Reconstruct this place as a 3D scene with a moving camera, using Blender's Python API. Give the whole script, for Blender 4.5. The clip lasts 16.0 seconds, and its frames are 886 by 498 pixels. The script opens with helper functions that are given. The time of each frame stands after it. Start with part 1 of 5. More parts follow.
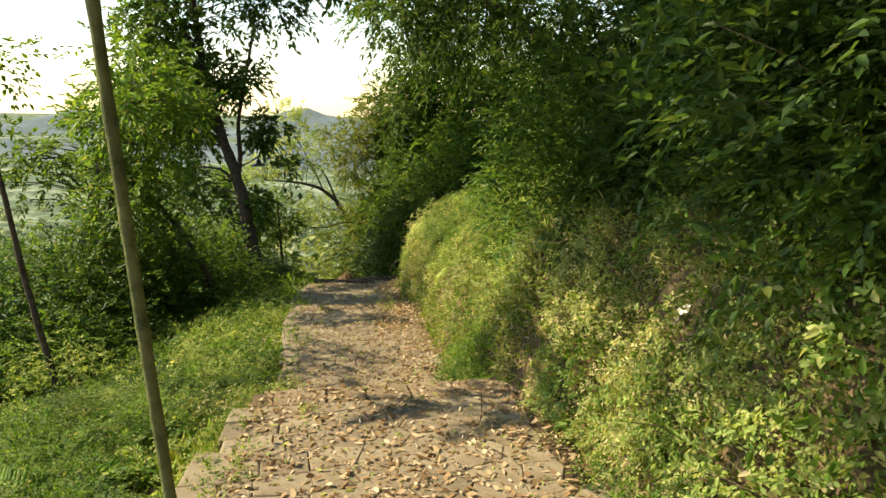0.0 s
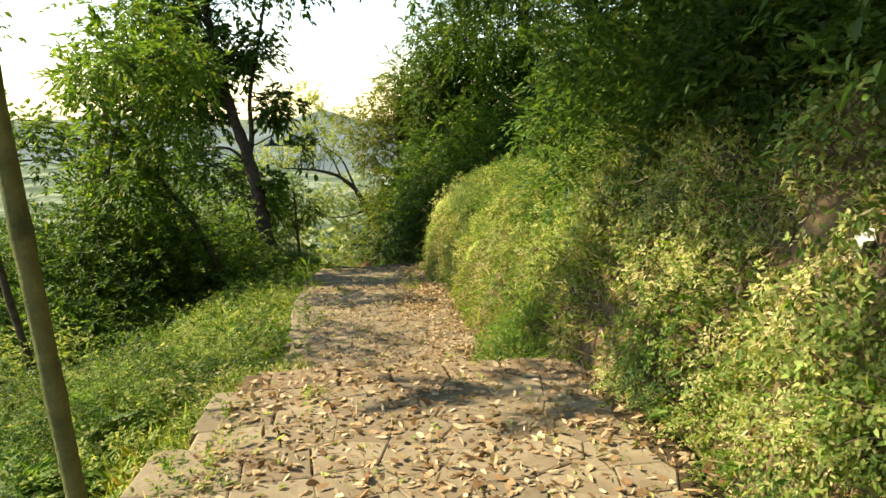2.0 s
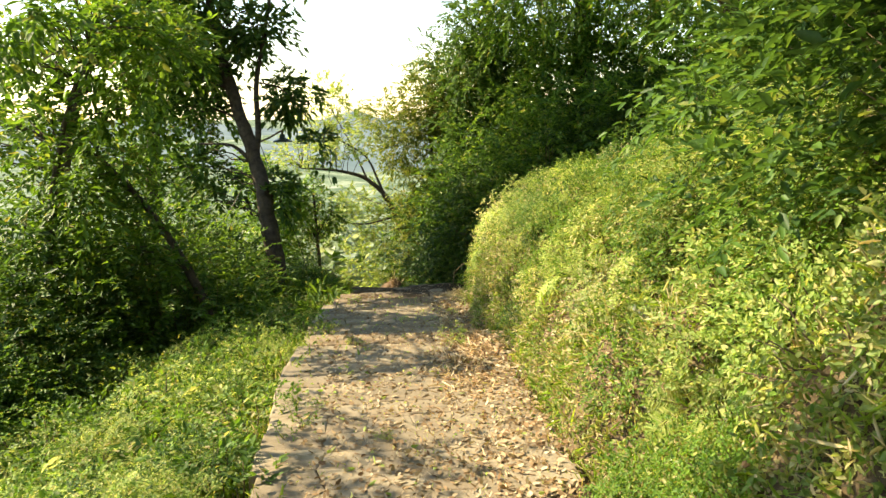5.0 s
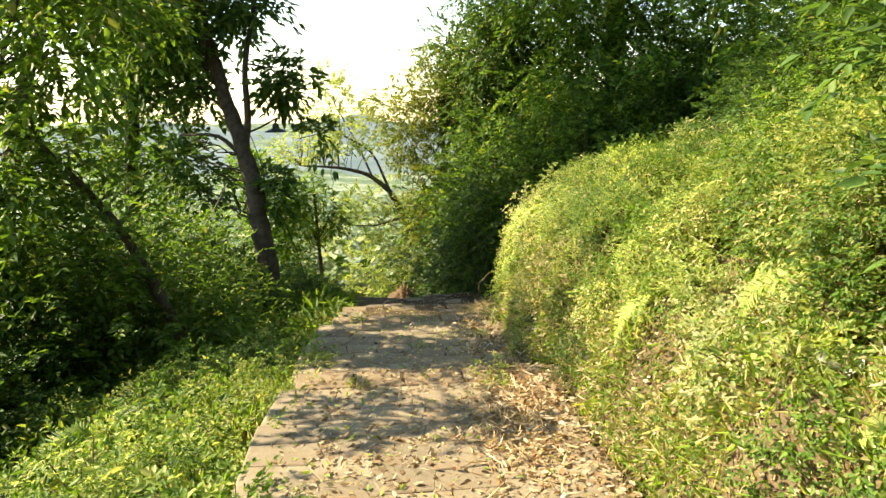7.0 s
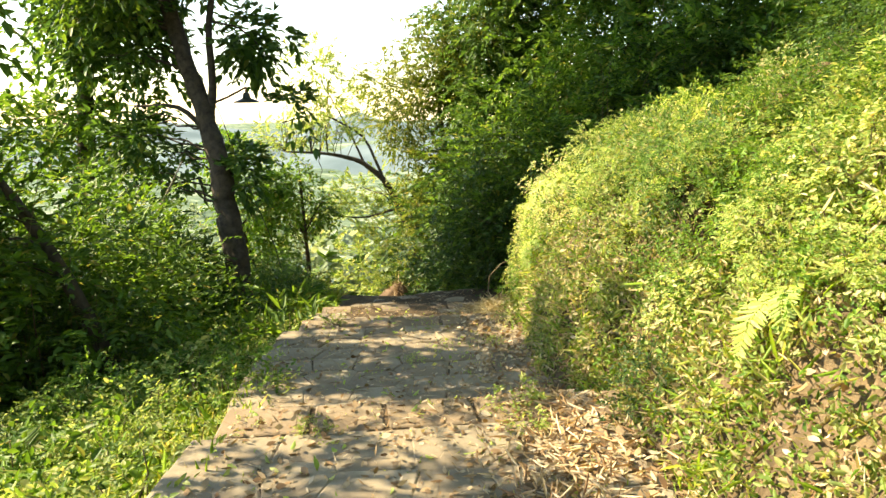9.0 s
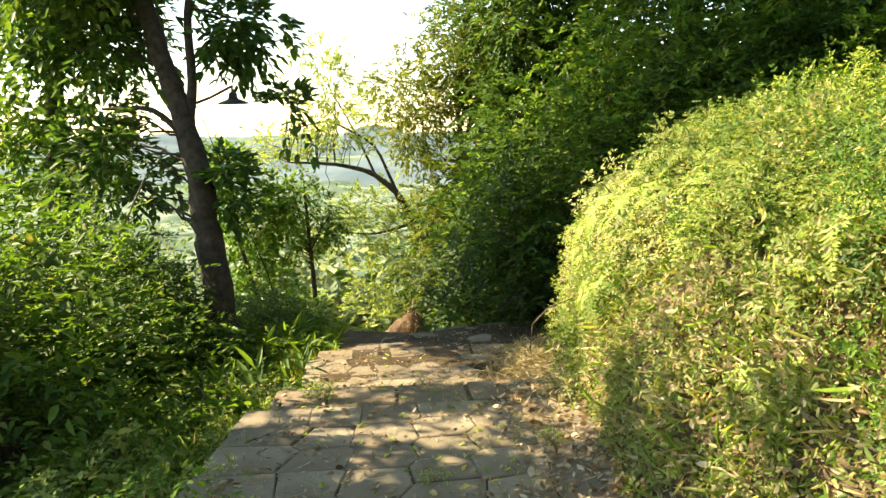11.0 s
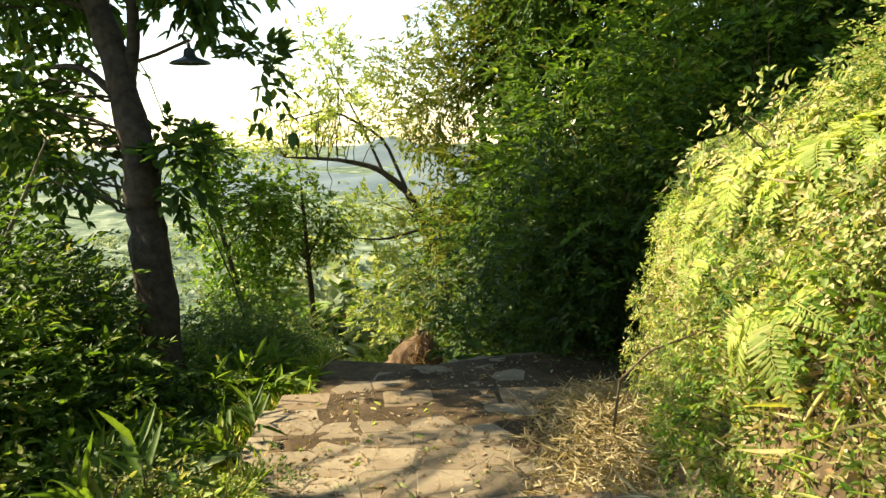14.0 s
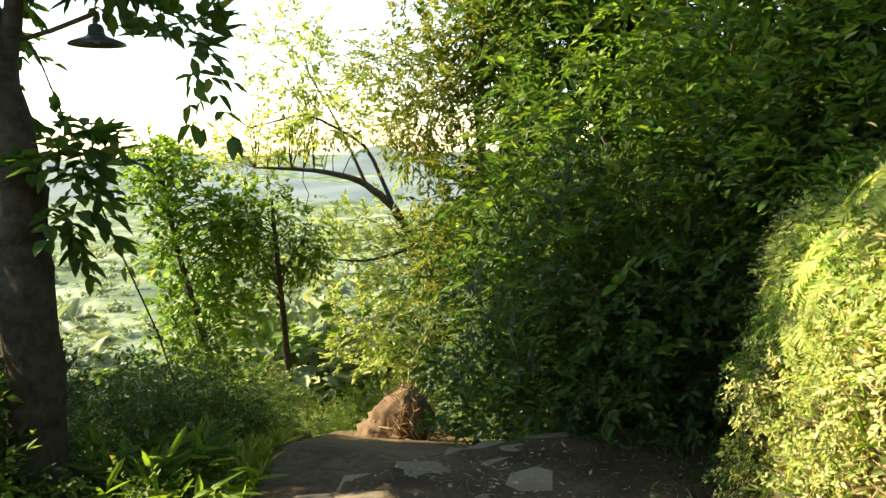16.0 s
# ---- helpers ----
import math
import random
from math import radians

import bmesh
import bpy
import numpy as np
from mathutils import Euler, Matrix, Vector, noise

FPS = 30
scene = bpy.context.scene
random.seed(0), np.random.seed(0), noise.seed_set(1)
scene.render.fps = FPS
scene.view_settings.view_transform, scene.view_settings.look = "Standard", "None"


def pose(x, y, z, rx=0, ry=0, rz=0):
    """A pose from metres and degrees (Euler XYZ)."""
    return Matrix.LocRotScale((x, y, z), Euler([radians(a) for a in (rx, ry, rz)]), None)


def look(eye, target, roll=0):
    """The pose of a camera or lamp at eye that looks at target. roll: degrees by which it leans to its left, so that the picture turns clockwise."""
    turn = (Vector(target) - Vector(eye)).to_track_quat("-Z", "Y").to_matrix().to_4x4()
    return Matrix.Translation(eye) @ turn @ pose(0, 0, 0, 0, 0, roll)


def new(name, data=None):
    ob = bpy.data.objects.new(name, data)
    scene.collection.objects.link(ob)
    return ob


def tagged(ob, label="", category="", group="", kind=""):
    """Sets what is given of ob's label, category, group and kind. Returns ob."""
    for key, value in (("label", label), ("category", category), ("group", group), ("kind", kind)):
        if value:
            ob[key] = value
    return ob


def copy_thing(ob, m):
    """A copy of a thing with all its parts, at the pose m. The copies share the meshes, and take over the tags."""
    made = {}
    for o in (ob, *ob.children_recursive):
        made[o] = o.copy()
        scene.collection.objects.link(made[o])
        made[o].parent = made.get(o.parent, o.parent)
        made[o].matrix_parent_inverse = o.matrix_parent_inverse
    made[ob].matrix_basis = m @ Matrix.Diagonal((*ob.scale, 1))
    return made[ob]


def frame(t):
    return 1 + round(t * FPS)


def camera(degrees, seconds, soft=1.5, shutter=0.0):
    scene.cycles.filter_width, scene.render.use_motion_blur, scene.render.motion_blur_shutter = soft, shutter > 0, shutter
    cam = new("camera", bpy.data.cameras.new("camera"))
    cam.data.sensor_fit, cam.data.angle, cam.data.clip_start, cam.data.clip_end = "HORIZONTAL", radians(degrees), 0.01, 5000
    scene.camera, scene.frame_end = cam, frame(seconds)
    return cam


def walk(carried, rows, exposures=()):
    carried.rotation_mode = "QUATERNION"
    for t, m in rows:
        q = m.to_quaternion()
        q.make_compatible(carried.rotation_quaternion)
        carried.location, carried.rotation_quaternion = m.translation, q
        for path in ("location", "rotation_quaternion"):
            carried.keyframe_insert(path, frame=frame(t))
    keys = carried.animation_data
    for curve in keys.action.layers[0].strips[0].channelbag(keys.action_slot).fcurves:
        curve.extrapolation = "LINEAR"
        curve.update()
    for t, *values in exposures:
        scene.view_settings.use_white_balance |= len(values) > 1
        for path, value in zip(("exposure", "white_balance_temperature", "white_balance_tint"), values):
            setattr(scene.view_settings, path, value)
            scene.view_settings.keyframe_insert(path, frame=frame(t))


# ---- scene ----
# ---- camera and its walk ----
cam = camera(68.0, 16.0)
PATH = [
    (0.0, (0.819, 0.244, 2.283), (0.620, 3.160, 1.608), 0.46),
    (0.5, (0.752, 0.523, 2.044), (0.541, 3.440, 1.373), 0.04),
    (1.0, (0.687, 0.844, 1.839), (0.473, 3.759, 1.166), 0.03),
    (1.5, (0.612, 1.144, 1.662), (0.350, 4.061, 1.010), -0.15),
    (2.0, (0.536, 1.550, 1.488), (0.247, 4.460, 0.819), -0.30),
    (2.5, (0.445, 2.083, 1.374), (0.113, 4.987, 0.701), -0.37),
    (3.0, (0.317, 2.651, 1.314), (-0.053, 5.554, 0.657), -0.84),
    (3.5, (0.216, 3.178, 1.275), (-0.156, 6.079, 0.607), -0.54),
    (4.0, (0.146, 3.627, 1.268), (-0.256, 6.527, 0.611), -0.19),
    (6.5, (-0.515, 6.236, 0.913), (-0.958, 9.122, 0.224), -0.77),
    (7.0, (-0.613, 6.582, 0.792), (-1.060, 9.475, 0.134), -0.87),
    (7.5, (-0.674, 6.930, 0.616), (-1.118, 9.823, -0.043), -1.06),
    (8.0, (-0.714, 7.338, 0.394), (-1.155, 10.229, -0.275), -1.16),
    (8.5, (-0.828, 7.849, 0.209), (-1.267, 10.739, -0.466), -1.16),
    (9.0, (-0.920, 8.430, 0.203), (-1.361, 11.322, -0.461), -1.16),
    (9.5, (-1.115, 8.971, 0.177), (-1.571, 11.861, -0.484), -0.79),
    (10.0, (-1.234, 9.453, 0.137), (-1.703, 12.347, -0.500), -1.01),
    (12.5, (-1.345, 11.401, -0.123), (-1.912, 14.289, -0.704), -1.67),
    (13.0, (-1.460, 11.807, -0.174), (-2.027, 14.701, -0.722), -1.16),
    (13.5, (-1.601, 12.138, -0.378), (-2.189, 15.030, -0.921), -1.40),
    (14.0, (-1.693, 12.546, -0.545), (-2.281, 15.434, -1.104), -1.40),
    (14.5, (-1.836, 13.066, -0.618), (-2.412, 15.959, -1.163), -1.48),
    (15.0, (-1.895, 13.541, -0.600), (-2.463, 16.437, -1.140), -1.67),
    (15.5, (-1.972, 13.988, -0.570), (-2.518, 16.889, -1.104), -1.43),
    (16.0, (-2.100, 14.451, -0.602), (-2.644, 17.354, -1.124), -1.32),
]
walk(cam, [(t, look(eye, target, roll)) for t, eye, target, roll in PATH],
     [(0.0, 0.98, 7900, 10), (2.0, 1.15, 7900, 10), (4.0, 1.5, 7900, 10), (7.0, 1.7, 7900, 10), (10.0, 1.95, 7900, 10), (13.0, 1.42, 7900, 10), (14.5, 1.48, 7900, 10), (16.0, 1.72, 7900, 10)])

# ---- world, sun, exposure ----
SUN_TO = Vector((-0.76, 0.05, 0.65)).normalized()
world = bpy.data.worlds.new("sky")
scene.world = world
world.use_nodes = True
wn = world.node_tree.nodes
sky = wn.new("ShaderNodeTexSky")
sky.sky_type = "NISHITA"
sky.sun_disc = False
sky.sun_elevation = math.asin(SUN_TO.z)
sky.sun_rotation = math.atan2(SUN_TO.x, SUN_TO.y)
sky.air_density, sky.dust_density, sky.ozone_density = 1.0, 0.15, 1.0
world.node_tree.links.new(sky.outputs[0], wn["Background"].inputs[0])
wn["Background"].inputs[1].default_value = 0.15
sun = new("sun", bpy.data.lights.new("sun", "SUN"))
sun.data.energy, sun.data.angle, sun.data.color = 5.0, radians(0.55), (1.0, 0.92, 0.74)
sun.matrix_world = look(Vector((-30, 20, 40)), Vector((-30, 20, 40)) - SUN_TO)


# ---- materials ----
def material(name, rough=0.8, spec=0.3):
    m = bpy.data.materials.new(name)
    m.use_nodes = True
    nt = m.node_tree
    b = nt.nodes["Principled BSDF"]
    b.inputs["Roughness"].default_value = rough
    b.inputs["Specular IOR Level"].default_value = spec
    return m, nt, b


def ramp(nt, fac, stops):
    r = nt.nodes.new("ShaderNodeValToRGB")
    els = r.color_ramp.elements
    while len(els) < len(stops):
        els.new(0.5)
    for e, (p, c) in zip(els, stops):
        e.position, e.color = p, (*c, 1)
    nt.links.new(fac, r.inputs[0])
    return r.outputs[0]


def mix(nt, kind, fac, a, b):
    n = nt.nodes.new("ShaderNodeMix")
    n.data_type, n.blend_type = "RGBA", kind
    for slot, v in ((0, fac), (6, a), (7, b)):
        if hasattr(v, "links"):
            nt.links.new(v, n.inputs[slot])
        else:
            n.inputs[slot].default_value = v if slot == 0 else (*v, 1)
    return n.outputs[2]


def tex(nt, scale, detail=4, rough=0.6, coords="Object"):
    c = nt.nodes.new("ShaderNodeTexCoord")
    n = nt.nodes.new("ShaderNodeTexNoise")
    n.inputs["Scale"].default_value, n.inputs["Detail"].default_value, n.inputs["Roughness"].default_value = scale, detail, rough
    nt.links.new(c.outputs[coords], n.inputs[0])
    return n.outputs[0]


def bumped(nt, b, height, strength, distance):
    n = nt.nodes.new("ShaderNodeBump")
    n.inputs["Strength"].default_value, n.inputs["Distance"].default_value = strength, distance
    nt.links.new(height, n.inputs["Height"])
    nt.links.new(n.outputs[0], b.inputs["Normal"])


def leaf_mat(name, stops, through_light=0.4, rough=0.5, spec=0.25):
    """Thin leaf: tint differs from leaf to leaf and from plant to plant, and light passes through."""
    m, nt, b = material(name, rough, spec)
    g = nt.nodes.new("ShaderNodeNewGeometry")
    o = nt.nodes.new("ShaderNodeObjectInfo")
    col = ramp(nt, g.outputs["Random Per Island"], stops)
    hsv = nt.nodes.new("ShaderNodeHueSaturation")
    nt.links.new(col, hsv.inputs["Color"])
    mr = nt.nodes.new("ShaderNodeMapRange")
    mr.inputs["To Min"].default_value, mr.inputs["To Max"].default_value = 0.75, 1.25
    nt.links.new(o.outputs["Random"], mr.inputs["Value"])
    nt.links.new(mr.outputs[0], hsv.inputs["Value"])
    spots = ramp(nt, tex(nt, 40, 3), [(0.35, (0.75, 0.75, 0.7)), (0.65, (1.1, 1.1, 1.0))])
    fin = mix(nt, "MULTIPLY", 0.7, hsv.outputs[0], spots)
    nt.links.new(fin, b.inputs["Base Color"])
    tr = nt.nodes.new("ShaderNodeBsdfTranslucent")
    warm = mix(nt, "MULTIPLY", 1.0, fin, (1.55, 1.45, 0.8))
    nt.links.new(warm, tr.inputs["Color"])
    sh = nt.nodes.new("ShaderNodeMixShader")
    sh.inputs[0].default_value = through_light
    nt.links.new(b.outputs[0], sh.inputs[1])
    nt.links.new(tr.outputs[0], sh.inputs[2])
    nt.links.new(sh.outputs[0], nt.nodes["Material Output"].inputs[0])
    return m


# Darkened copy of green_leaf: its colour stands in for shade.
LEAF_SHADED = leaf_mat("shade_toned_leaf", [(0.0, (0.034, 0.072, 0.02)), (0.5, (0.055, 0.118, 0.026)), (0.9, (0.09, 0.17, 0.036)), (1.0, (0.16, 0.19, 0.05))], 0.42)
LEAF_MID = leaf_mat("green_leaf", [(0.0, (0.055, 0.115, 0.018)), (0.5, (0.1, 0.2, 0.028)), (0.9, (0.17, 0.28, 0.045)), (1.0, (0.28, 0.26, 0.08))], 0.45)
# Lightened green_leaf for growth meant to look sunlit; also naturally pale foliage.
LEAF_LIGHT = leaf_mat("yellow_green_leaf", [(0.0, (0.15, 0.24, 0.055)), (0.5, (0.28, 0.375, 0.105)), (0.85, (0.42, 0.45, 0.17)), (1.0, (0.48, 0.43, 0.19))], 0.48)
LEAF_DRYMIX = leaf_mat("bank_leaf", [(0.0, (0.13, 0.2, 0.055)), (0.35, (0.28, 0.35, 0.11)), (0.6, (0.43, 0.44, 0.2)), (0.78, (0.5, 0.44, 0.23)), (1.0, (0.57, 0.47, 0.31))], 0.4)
# Green paled towards grey, so distant leaves carry the haze in their colour.
LEAF_HAZED = leaf_mat("hazed_leaf", [(0.0, (0.12, 0.16, 0.1)), (0.6, (0.22, 0.28, 0.18)), (1.0, (0.36, 0.4, 0.29))], 0.4)
LEAF_OLIVE = leaf_mat("olive_leaf", [(0.0, (0.08, 0.13, 0.025)), (0.5, (0.15, 0.2, 0.035)), (0.9, (0.24, 0.27, 0.06)), (1.0, (0.34, 0.28, 0.12))], 0.45)
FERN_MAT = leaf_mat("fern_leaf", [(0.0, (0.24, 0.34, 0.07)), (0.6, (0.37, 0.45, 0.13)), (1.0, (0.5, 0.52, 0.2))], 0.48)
DEAD = leaf_mat("dead_leaf", [(0.0, (0.16, 0.09, 0.045)), (0.35, (0.34, 0.22, 0.12)), (0.7, (0.5, 0.37, 0.23)), (1.0, (0.62, 0.52, 0.38))], 0.15, 0.7, 0.2)
GRASS = leaf_mat("grass_blade", [(0.0, (0.16, 0.27, 0.035)), (0.6, (0.28, 0.39, 0.06)), (0.85, (0.45, 0.43, 0.15)), (1.0, (0.56, 0.47, 0.26))], 0.42)

STRAW = leaf_mat("straw", [(0.0, (0.3, 0.23, 0.12)), (0.5, (0.47, 0.39, 0.23)), (1.0, (0.62, 0.54, 0.36))], 0.2, 0.7, 0.2)


def bark_mat(name, dark, light, scale=9):
    m, nt, b = material(name, 0.9, 0.15)
    n = tex(nt, scale, 6, 0.7)
    nt.links.new(ramp(nt, n, [(0.3, dark), (0.7, light)]), b.inputs["Base Color"])
    bumped(nt, b, tex(nt, scale * 4, 5, 0.7), 0.7, 0.02)
    return m


BARK = bark_mat("bark", (0.035, 0.028, 0.02), (0.11, 0.088, 0.065))
BARK_PALE = bark_mat("pale_bark", (0.16, 0.14, 0.1), (0.34, 0.3, 0.22))
TWIG = bark_mat("twig", (0.09, 0.065, 0.04), (0.22, 0.17, 0.1), 20)
STUMP = bark_mat("bare_earth", (0.09, 0.058, 0.035), (0.2, 0.135, 0.085), 7)
BAMBOO = bark_mat("bamboo_cane", (0.055, 0.07, 0.025), (0.19, 0.2, 0.08), 6)

SOIL, nt, b = material("soil", 0.95, 0.1)
n1 = ramp(nt, tex(nt, 0.9, 6), [(0.3, (0.085, 0.062, 0.038)), (0.6, (0.165, 0.122, 0.076))])
n2 = ramp(nt, tex(nt, 14, 5), [(0.35, (0.6, 0.6, 0.55)), (0.7, (1.25, 1.2, 1.1))])
near = mix(nt, "MULTIPLY", 1.0, n1, n2)
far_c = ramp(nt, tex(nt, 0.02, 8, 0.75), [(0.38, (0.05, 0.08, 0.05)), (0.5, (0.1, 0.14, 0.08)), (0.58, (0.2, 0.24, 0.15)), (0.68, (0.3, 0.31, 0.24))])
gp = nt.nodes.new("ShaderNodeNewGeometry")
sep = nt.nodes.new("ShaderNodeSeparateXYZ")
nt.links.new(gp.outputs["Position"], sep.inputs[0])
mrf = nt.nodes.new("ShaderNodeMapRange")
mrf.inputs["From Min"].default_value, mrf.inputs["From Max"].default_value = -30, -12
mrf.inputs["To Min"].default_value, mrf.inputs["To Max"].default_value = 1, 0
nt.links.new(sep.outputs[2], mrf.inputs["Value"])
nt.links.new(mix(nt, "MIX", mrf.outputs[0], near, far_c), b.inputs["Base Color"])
bumped(nt, b, tex(nt, 22, 6), 0.8, 0.03)


DIRT, nt, b = material("path_dirt", 0.95, 0.1)
d1 = ramp(nt, tex(nt, 2.1, 6), [(0.3, (0.05, 0.037, 0.024)), (0.65, (0.125, 0.092, 0.058))])
d2 = ramp(nt, tex(nt, 26, 5, 0.7), [(0.35, (0.65, 0.64, 0.6)), (0.7, (1.2, 1.16, 1.08))])
nt.links.new(mix(nt, "MULTIPLY", 1.0, d1, d2), b.inputs["Base Color"])
bumped(nt, b, tex(nt, 60, 6), 0.8, 0.01)


def stone_mat(name, dark, light, stain):
    m, nt, b = material(name, 0.85, 0.25)
    o = nt.nodes.new("ShaderNodeObjectInfo")
    base = ramp(nt, o.outputs["Random"], [(0.0, dark), (1.0, light)])
    g = ramp(nt, tex(nt, 18, 6, 0.7), [(0.3, (0.7, 0.68, 0.64)), (0.7, (1.18, 1.15, 1.1))])
    c = mix(nt, "MULTIPLY", 1.0, base, g)
    s = ramp(nt, tex(nt, 2.3, 4), [(0.42, (0, 0, 0)), (0.66, (1, 1, 1))])
    nt.links.new(mix(nt, "MIX", s, c, stain), b.inputs["Base Color"])
    bumped(nt, b, tex(nt, 45, 6, 0.75), 0.6, 0.008)
    return m


PAVER = stone_mat("concrete_paver", (0.18, 0.15, 0.105), (0.32, 0.275, 0.195), (0.2, 0.155, 0.1))
BRICK = stone_mat("edging_block", (0.19, 0.15, 0.095), (0.27, 0.21, 0.14), (0.18, 0.13, 0.08))
METAL, nt, b = material("enamelled_steel", 0.4, 0.5)
b.inputs["Metallic"].default_value = 0.3
nt.links.new(ramp(nt, tex(nt, 12, 4), [(0.4, (0.05, 0.065, 0.06)), (0.65, (0.1, 0.115, 0.1))]), b.inputs["Base Color"])
RUST, nt, b = material("rusty_pipe", 0.75, 0.3)
nt.links.new(ramp(nt, tex(nt, 15, 4), [(0.4, (0.09, 0.055, 0.035)), (0.65, (0.2, 0.13, 0.09))]), b.inputs["Base Color"])
# Hill colour carries the distance haze: bluish grey instead of woodland green.
HILL, nt, b = material("hazed_hill", 0.95, 0.1)
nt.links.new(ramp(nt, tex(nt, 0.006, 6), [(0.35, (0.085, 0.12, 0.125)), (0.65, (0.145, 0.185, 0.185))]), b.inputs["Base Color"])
PAPER, nt, b = material("litter_paper", 0.6, 0.3)
nt.links.new(ramp(nt, tex(nt, 20, 3), [(0.4, (0.62, 0.6, 0.55)), (0.65, (0.8, 0.79, 0.75))]), b.inputs["Base Color"])


# ---- mesh helpers ----
def raw(name, verts, faces, mat, parent=None, smooth=False):
    """One mesh object; faces: an (n, 4) or (n, 3) array, or a list of them."""
    me = bpy.data.meshes.new(name)
    groups = faces if isinstance(faces, list) else [faces]
    groups = [np.asarray(f, dtype=np.int32) for f in groups if len(f)]
    me.vertices.add(len(verts))
    me.vertices.foreach_set("co", np.asarray(verts, dtype=np.float32).ravel())
    loops = np.concatenate([f.ravel() for f in groups])
    sizes = np.concatenate([np.full(len(f), f.shape[1], dtype=np.int32) for f in groups])
    me.loops.add(len(loops))
    me.loops.foreach_set("vertex_index", loops)
    me.polygons.add(len(sizes))
    me.polygons.foreach_set("loop_start", np.concatenate([[0], np.cumsum(sizes)[:-1]]).astype(np.int32))
    if smooth:
        me.polygons.foreach_set("use_smooth", np.ones(len(sizes), dtype=bool))
    me.update(calc_edges=True)
    me.materials.append(mat)
    ob = new(name, me)
    if parent:
        ob.parent = parent
    return ob


def part(name, bm, mat, parent, label=""):
    me = bpy.data.meshes.new(name)
    bm.to_mesh(me)
    bm.free()
    me.materials.append(mat)
    ob = new(name, me)
    ob.parent = parent
    return tagged(ob, label) if label else ob


def unit(a):
    return a / np.maximum(np.linalg.norm(a, axis=1, keepdims=True), 1e-9)


def leaf_arrays(p, axis, side, length, width, fold=0.25, droop=0.15):
    """Pointed leaves: six corners and two folded halves each."""
    n = len(p)
    axis = unit(axis)
    side = unit(side - axis * (side * axis).sum(1, keepdims=True))
    up = np.cross(side, axis)
    length, width = np.broadcast_to(length, n)[:, None], np.broadcast_to(width, n)[:, None]
    v = np.empty((n, 6, 3))
    v[:, 0] = p
    v[:, 3] = p + axis * length - up * length * droop
    for k, s in ((1, 1), (5, -1)):
        v[:, k] = p + axis * length * 0.3 + side * width * 0.5 * s + up * width * fold
    for k, s in ((2, 1), (4, -1)):
        v[:, k] = p + axis * length * 0.68 + side * width * 0.4 * s + up * width * fold * 0.6 - up * length * droop * 0.4
    i = np.arange(n)[:, None] * 6
    f = np.concatenate([i + np.array([[0, 1, 2, 3]]), i + np.array([[0, 3, 4, 5]])])
    return v.reshape(-1, 3), f


def rand_dirs(rng, n, up=0.0):
    d = rng.normal(size=(n, 3))
    d = unit(d)
    d[:, 2] += up
    return unit(d)


def tube_arrays(pts, radii, sides=7):
    pts = np.asarray(pts, dtype=float)
    t = unit(np.gradient(pts, axis=0))
    ref = np.where(np.abs(t[:, 2:3]) > 0.9, [[1.0, 0, 0]], [[0, 0, 1.0]])
    a = unit(np.cross(t, ref))
    for k in range(1, len(a)):
        if (a[k] * a[k - 1]).sum() < 0:
            a[k] = -a[k]
    b2 = np.cross(t, a)
    ang = np.linspace(0, 2 * np.pi, sides, endpoint=False)
    r = np.asarray(radii, dtype=float)[:, None, None]
    v = pts[:, None] + r * (np.cos(ang)[None, :, None] * a[:, None] + np.sin(ang)[None, :, None] * b2[:, None])
    m = len(pts)
    k = np.arange(m - 1)[:, None] * sides
    j = np.arange(sides)[None]
    f = np.stack([k + j, k + (j + 1) % sides, k + sides + (j + 1) % sides, k + sides + j], -1).reshape(-1, 4)
    cap = len(v) * sides
    v = np.concatenate([v.reshape(-1, 3), pts[-1:] + t[-1:] * r[-1, 0, 0]])
    tip = np.stack([(m - 1) * sides + j[0], (m - 1) * sides + (j[0] + 1) % sides, np.full(sides, cap)], -1)
    return v, f, tip


def tubes(name, lines, mat, parent=None, sides=7, smooth=True):
    vs, qs, ts, o = [], [], [], 0
    for pts, radii in lines:
        v, f, c = tube_arrays(pts, radii, sides)
        vs.append(v), qs.append(f + o), ts.append(c + o)
        o += len(v)
    return raw(name, np.concatenate(vs), [np.concatenate(qs), np.concatenate(ts)], mat, parent, smooth)


def bend(a, b2, n, sag, rng, wob=0.04):
    a, b2 = np.asarray(a, float), np.asarray(b2, float)
    s = np.linspace(0, 1, n)[:, None]
    p = a + (b2 - a) * s
    p[:, 2] += sag * 4 * (s * (1 - s))[:, 0]
    w = rng.normal(size=(n, 3)) * wob * np.linalg.norm(b2 - a)
    w[0] = w[-1] = 0
    return p + w


# ---- the lie of the land ----
YK = [-40, 1.5, 4.3, 6.1, 7.3, 9.3, 10.5, 12.0, 13.0, 14.5, 16.0, 17.3, 18.6, 20.0, 22.0, 24.0, 60.0]
XL = [-2.2, -0.75, -0.98, -1.36, -1.4, -1.97, -2.33, -2.66, -2.95, -3.2, -3.55, -3.95, -4.25, -4.6, -5.1, -5.6, -14.0]
XR = [0.6, 1.75, 1.6, 1.2, 0.45, 0.0, -0.25, -0.6, -0.95, -1.2, -1.3, -1.2, -1.0, -0.7, -1.2, -2.4, -9.0]


def x_left(y):
    return np.interp(y, YK, XL)


def x_right(y):
    return np.interp(y, YK, XR)


SLOPE, TILTED = 0.0875, 0.28
EDGES = [(1.5, 0.0), (6.4, -0.515), (12.5, -0.695), (15.45, -1.275), (18.65, -1.38)]


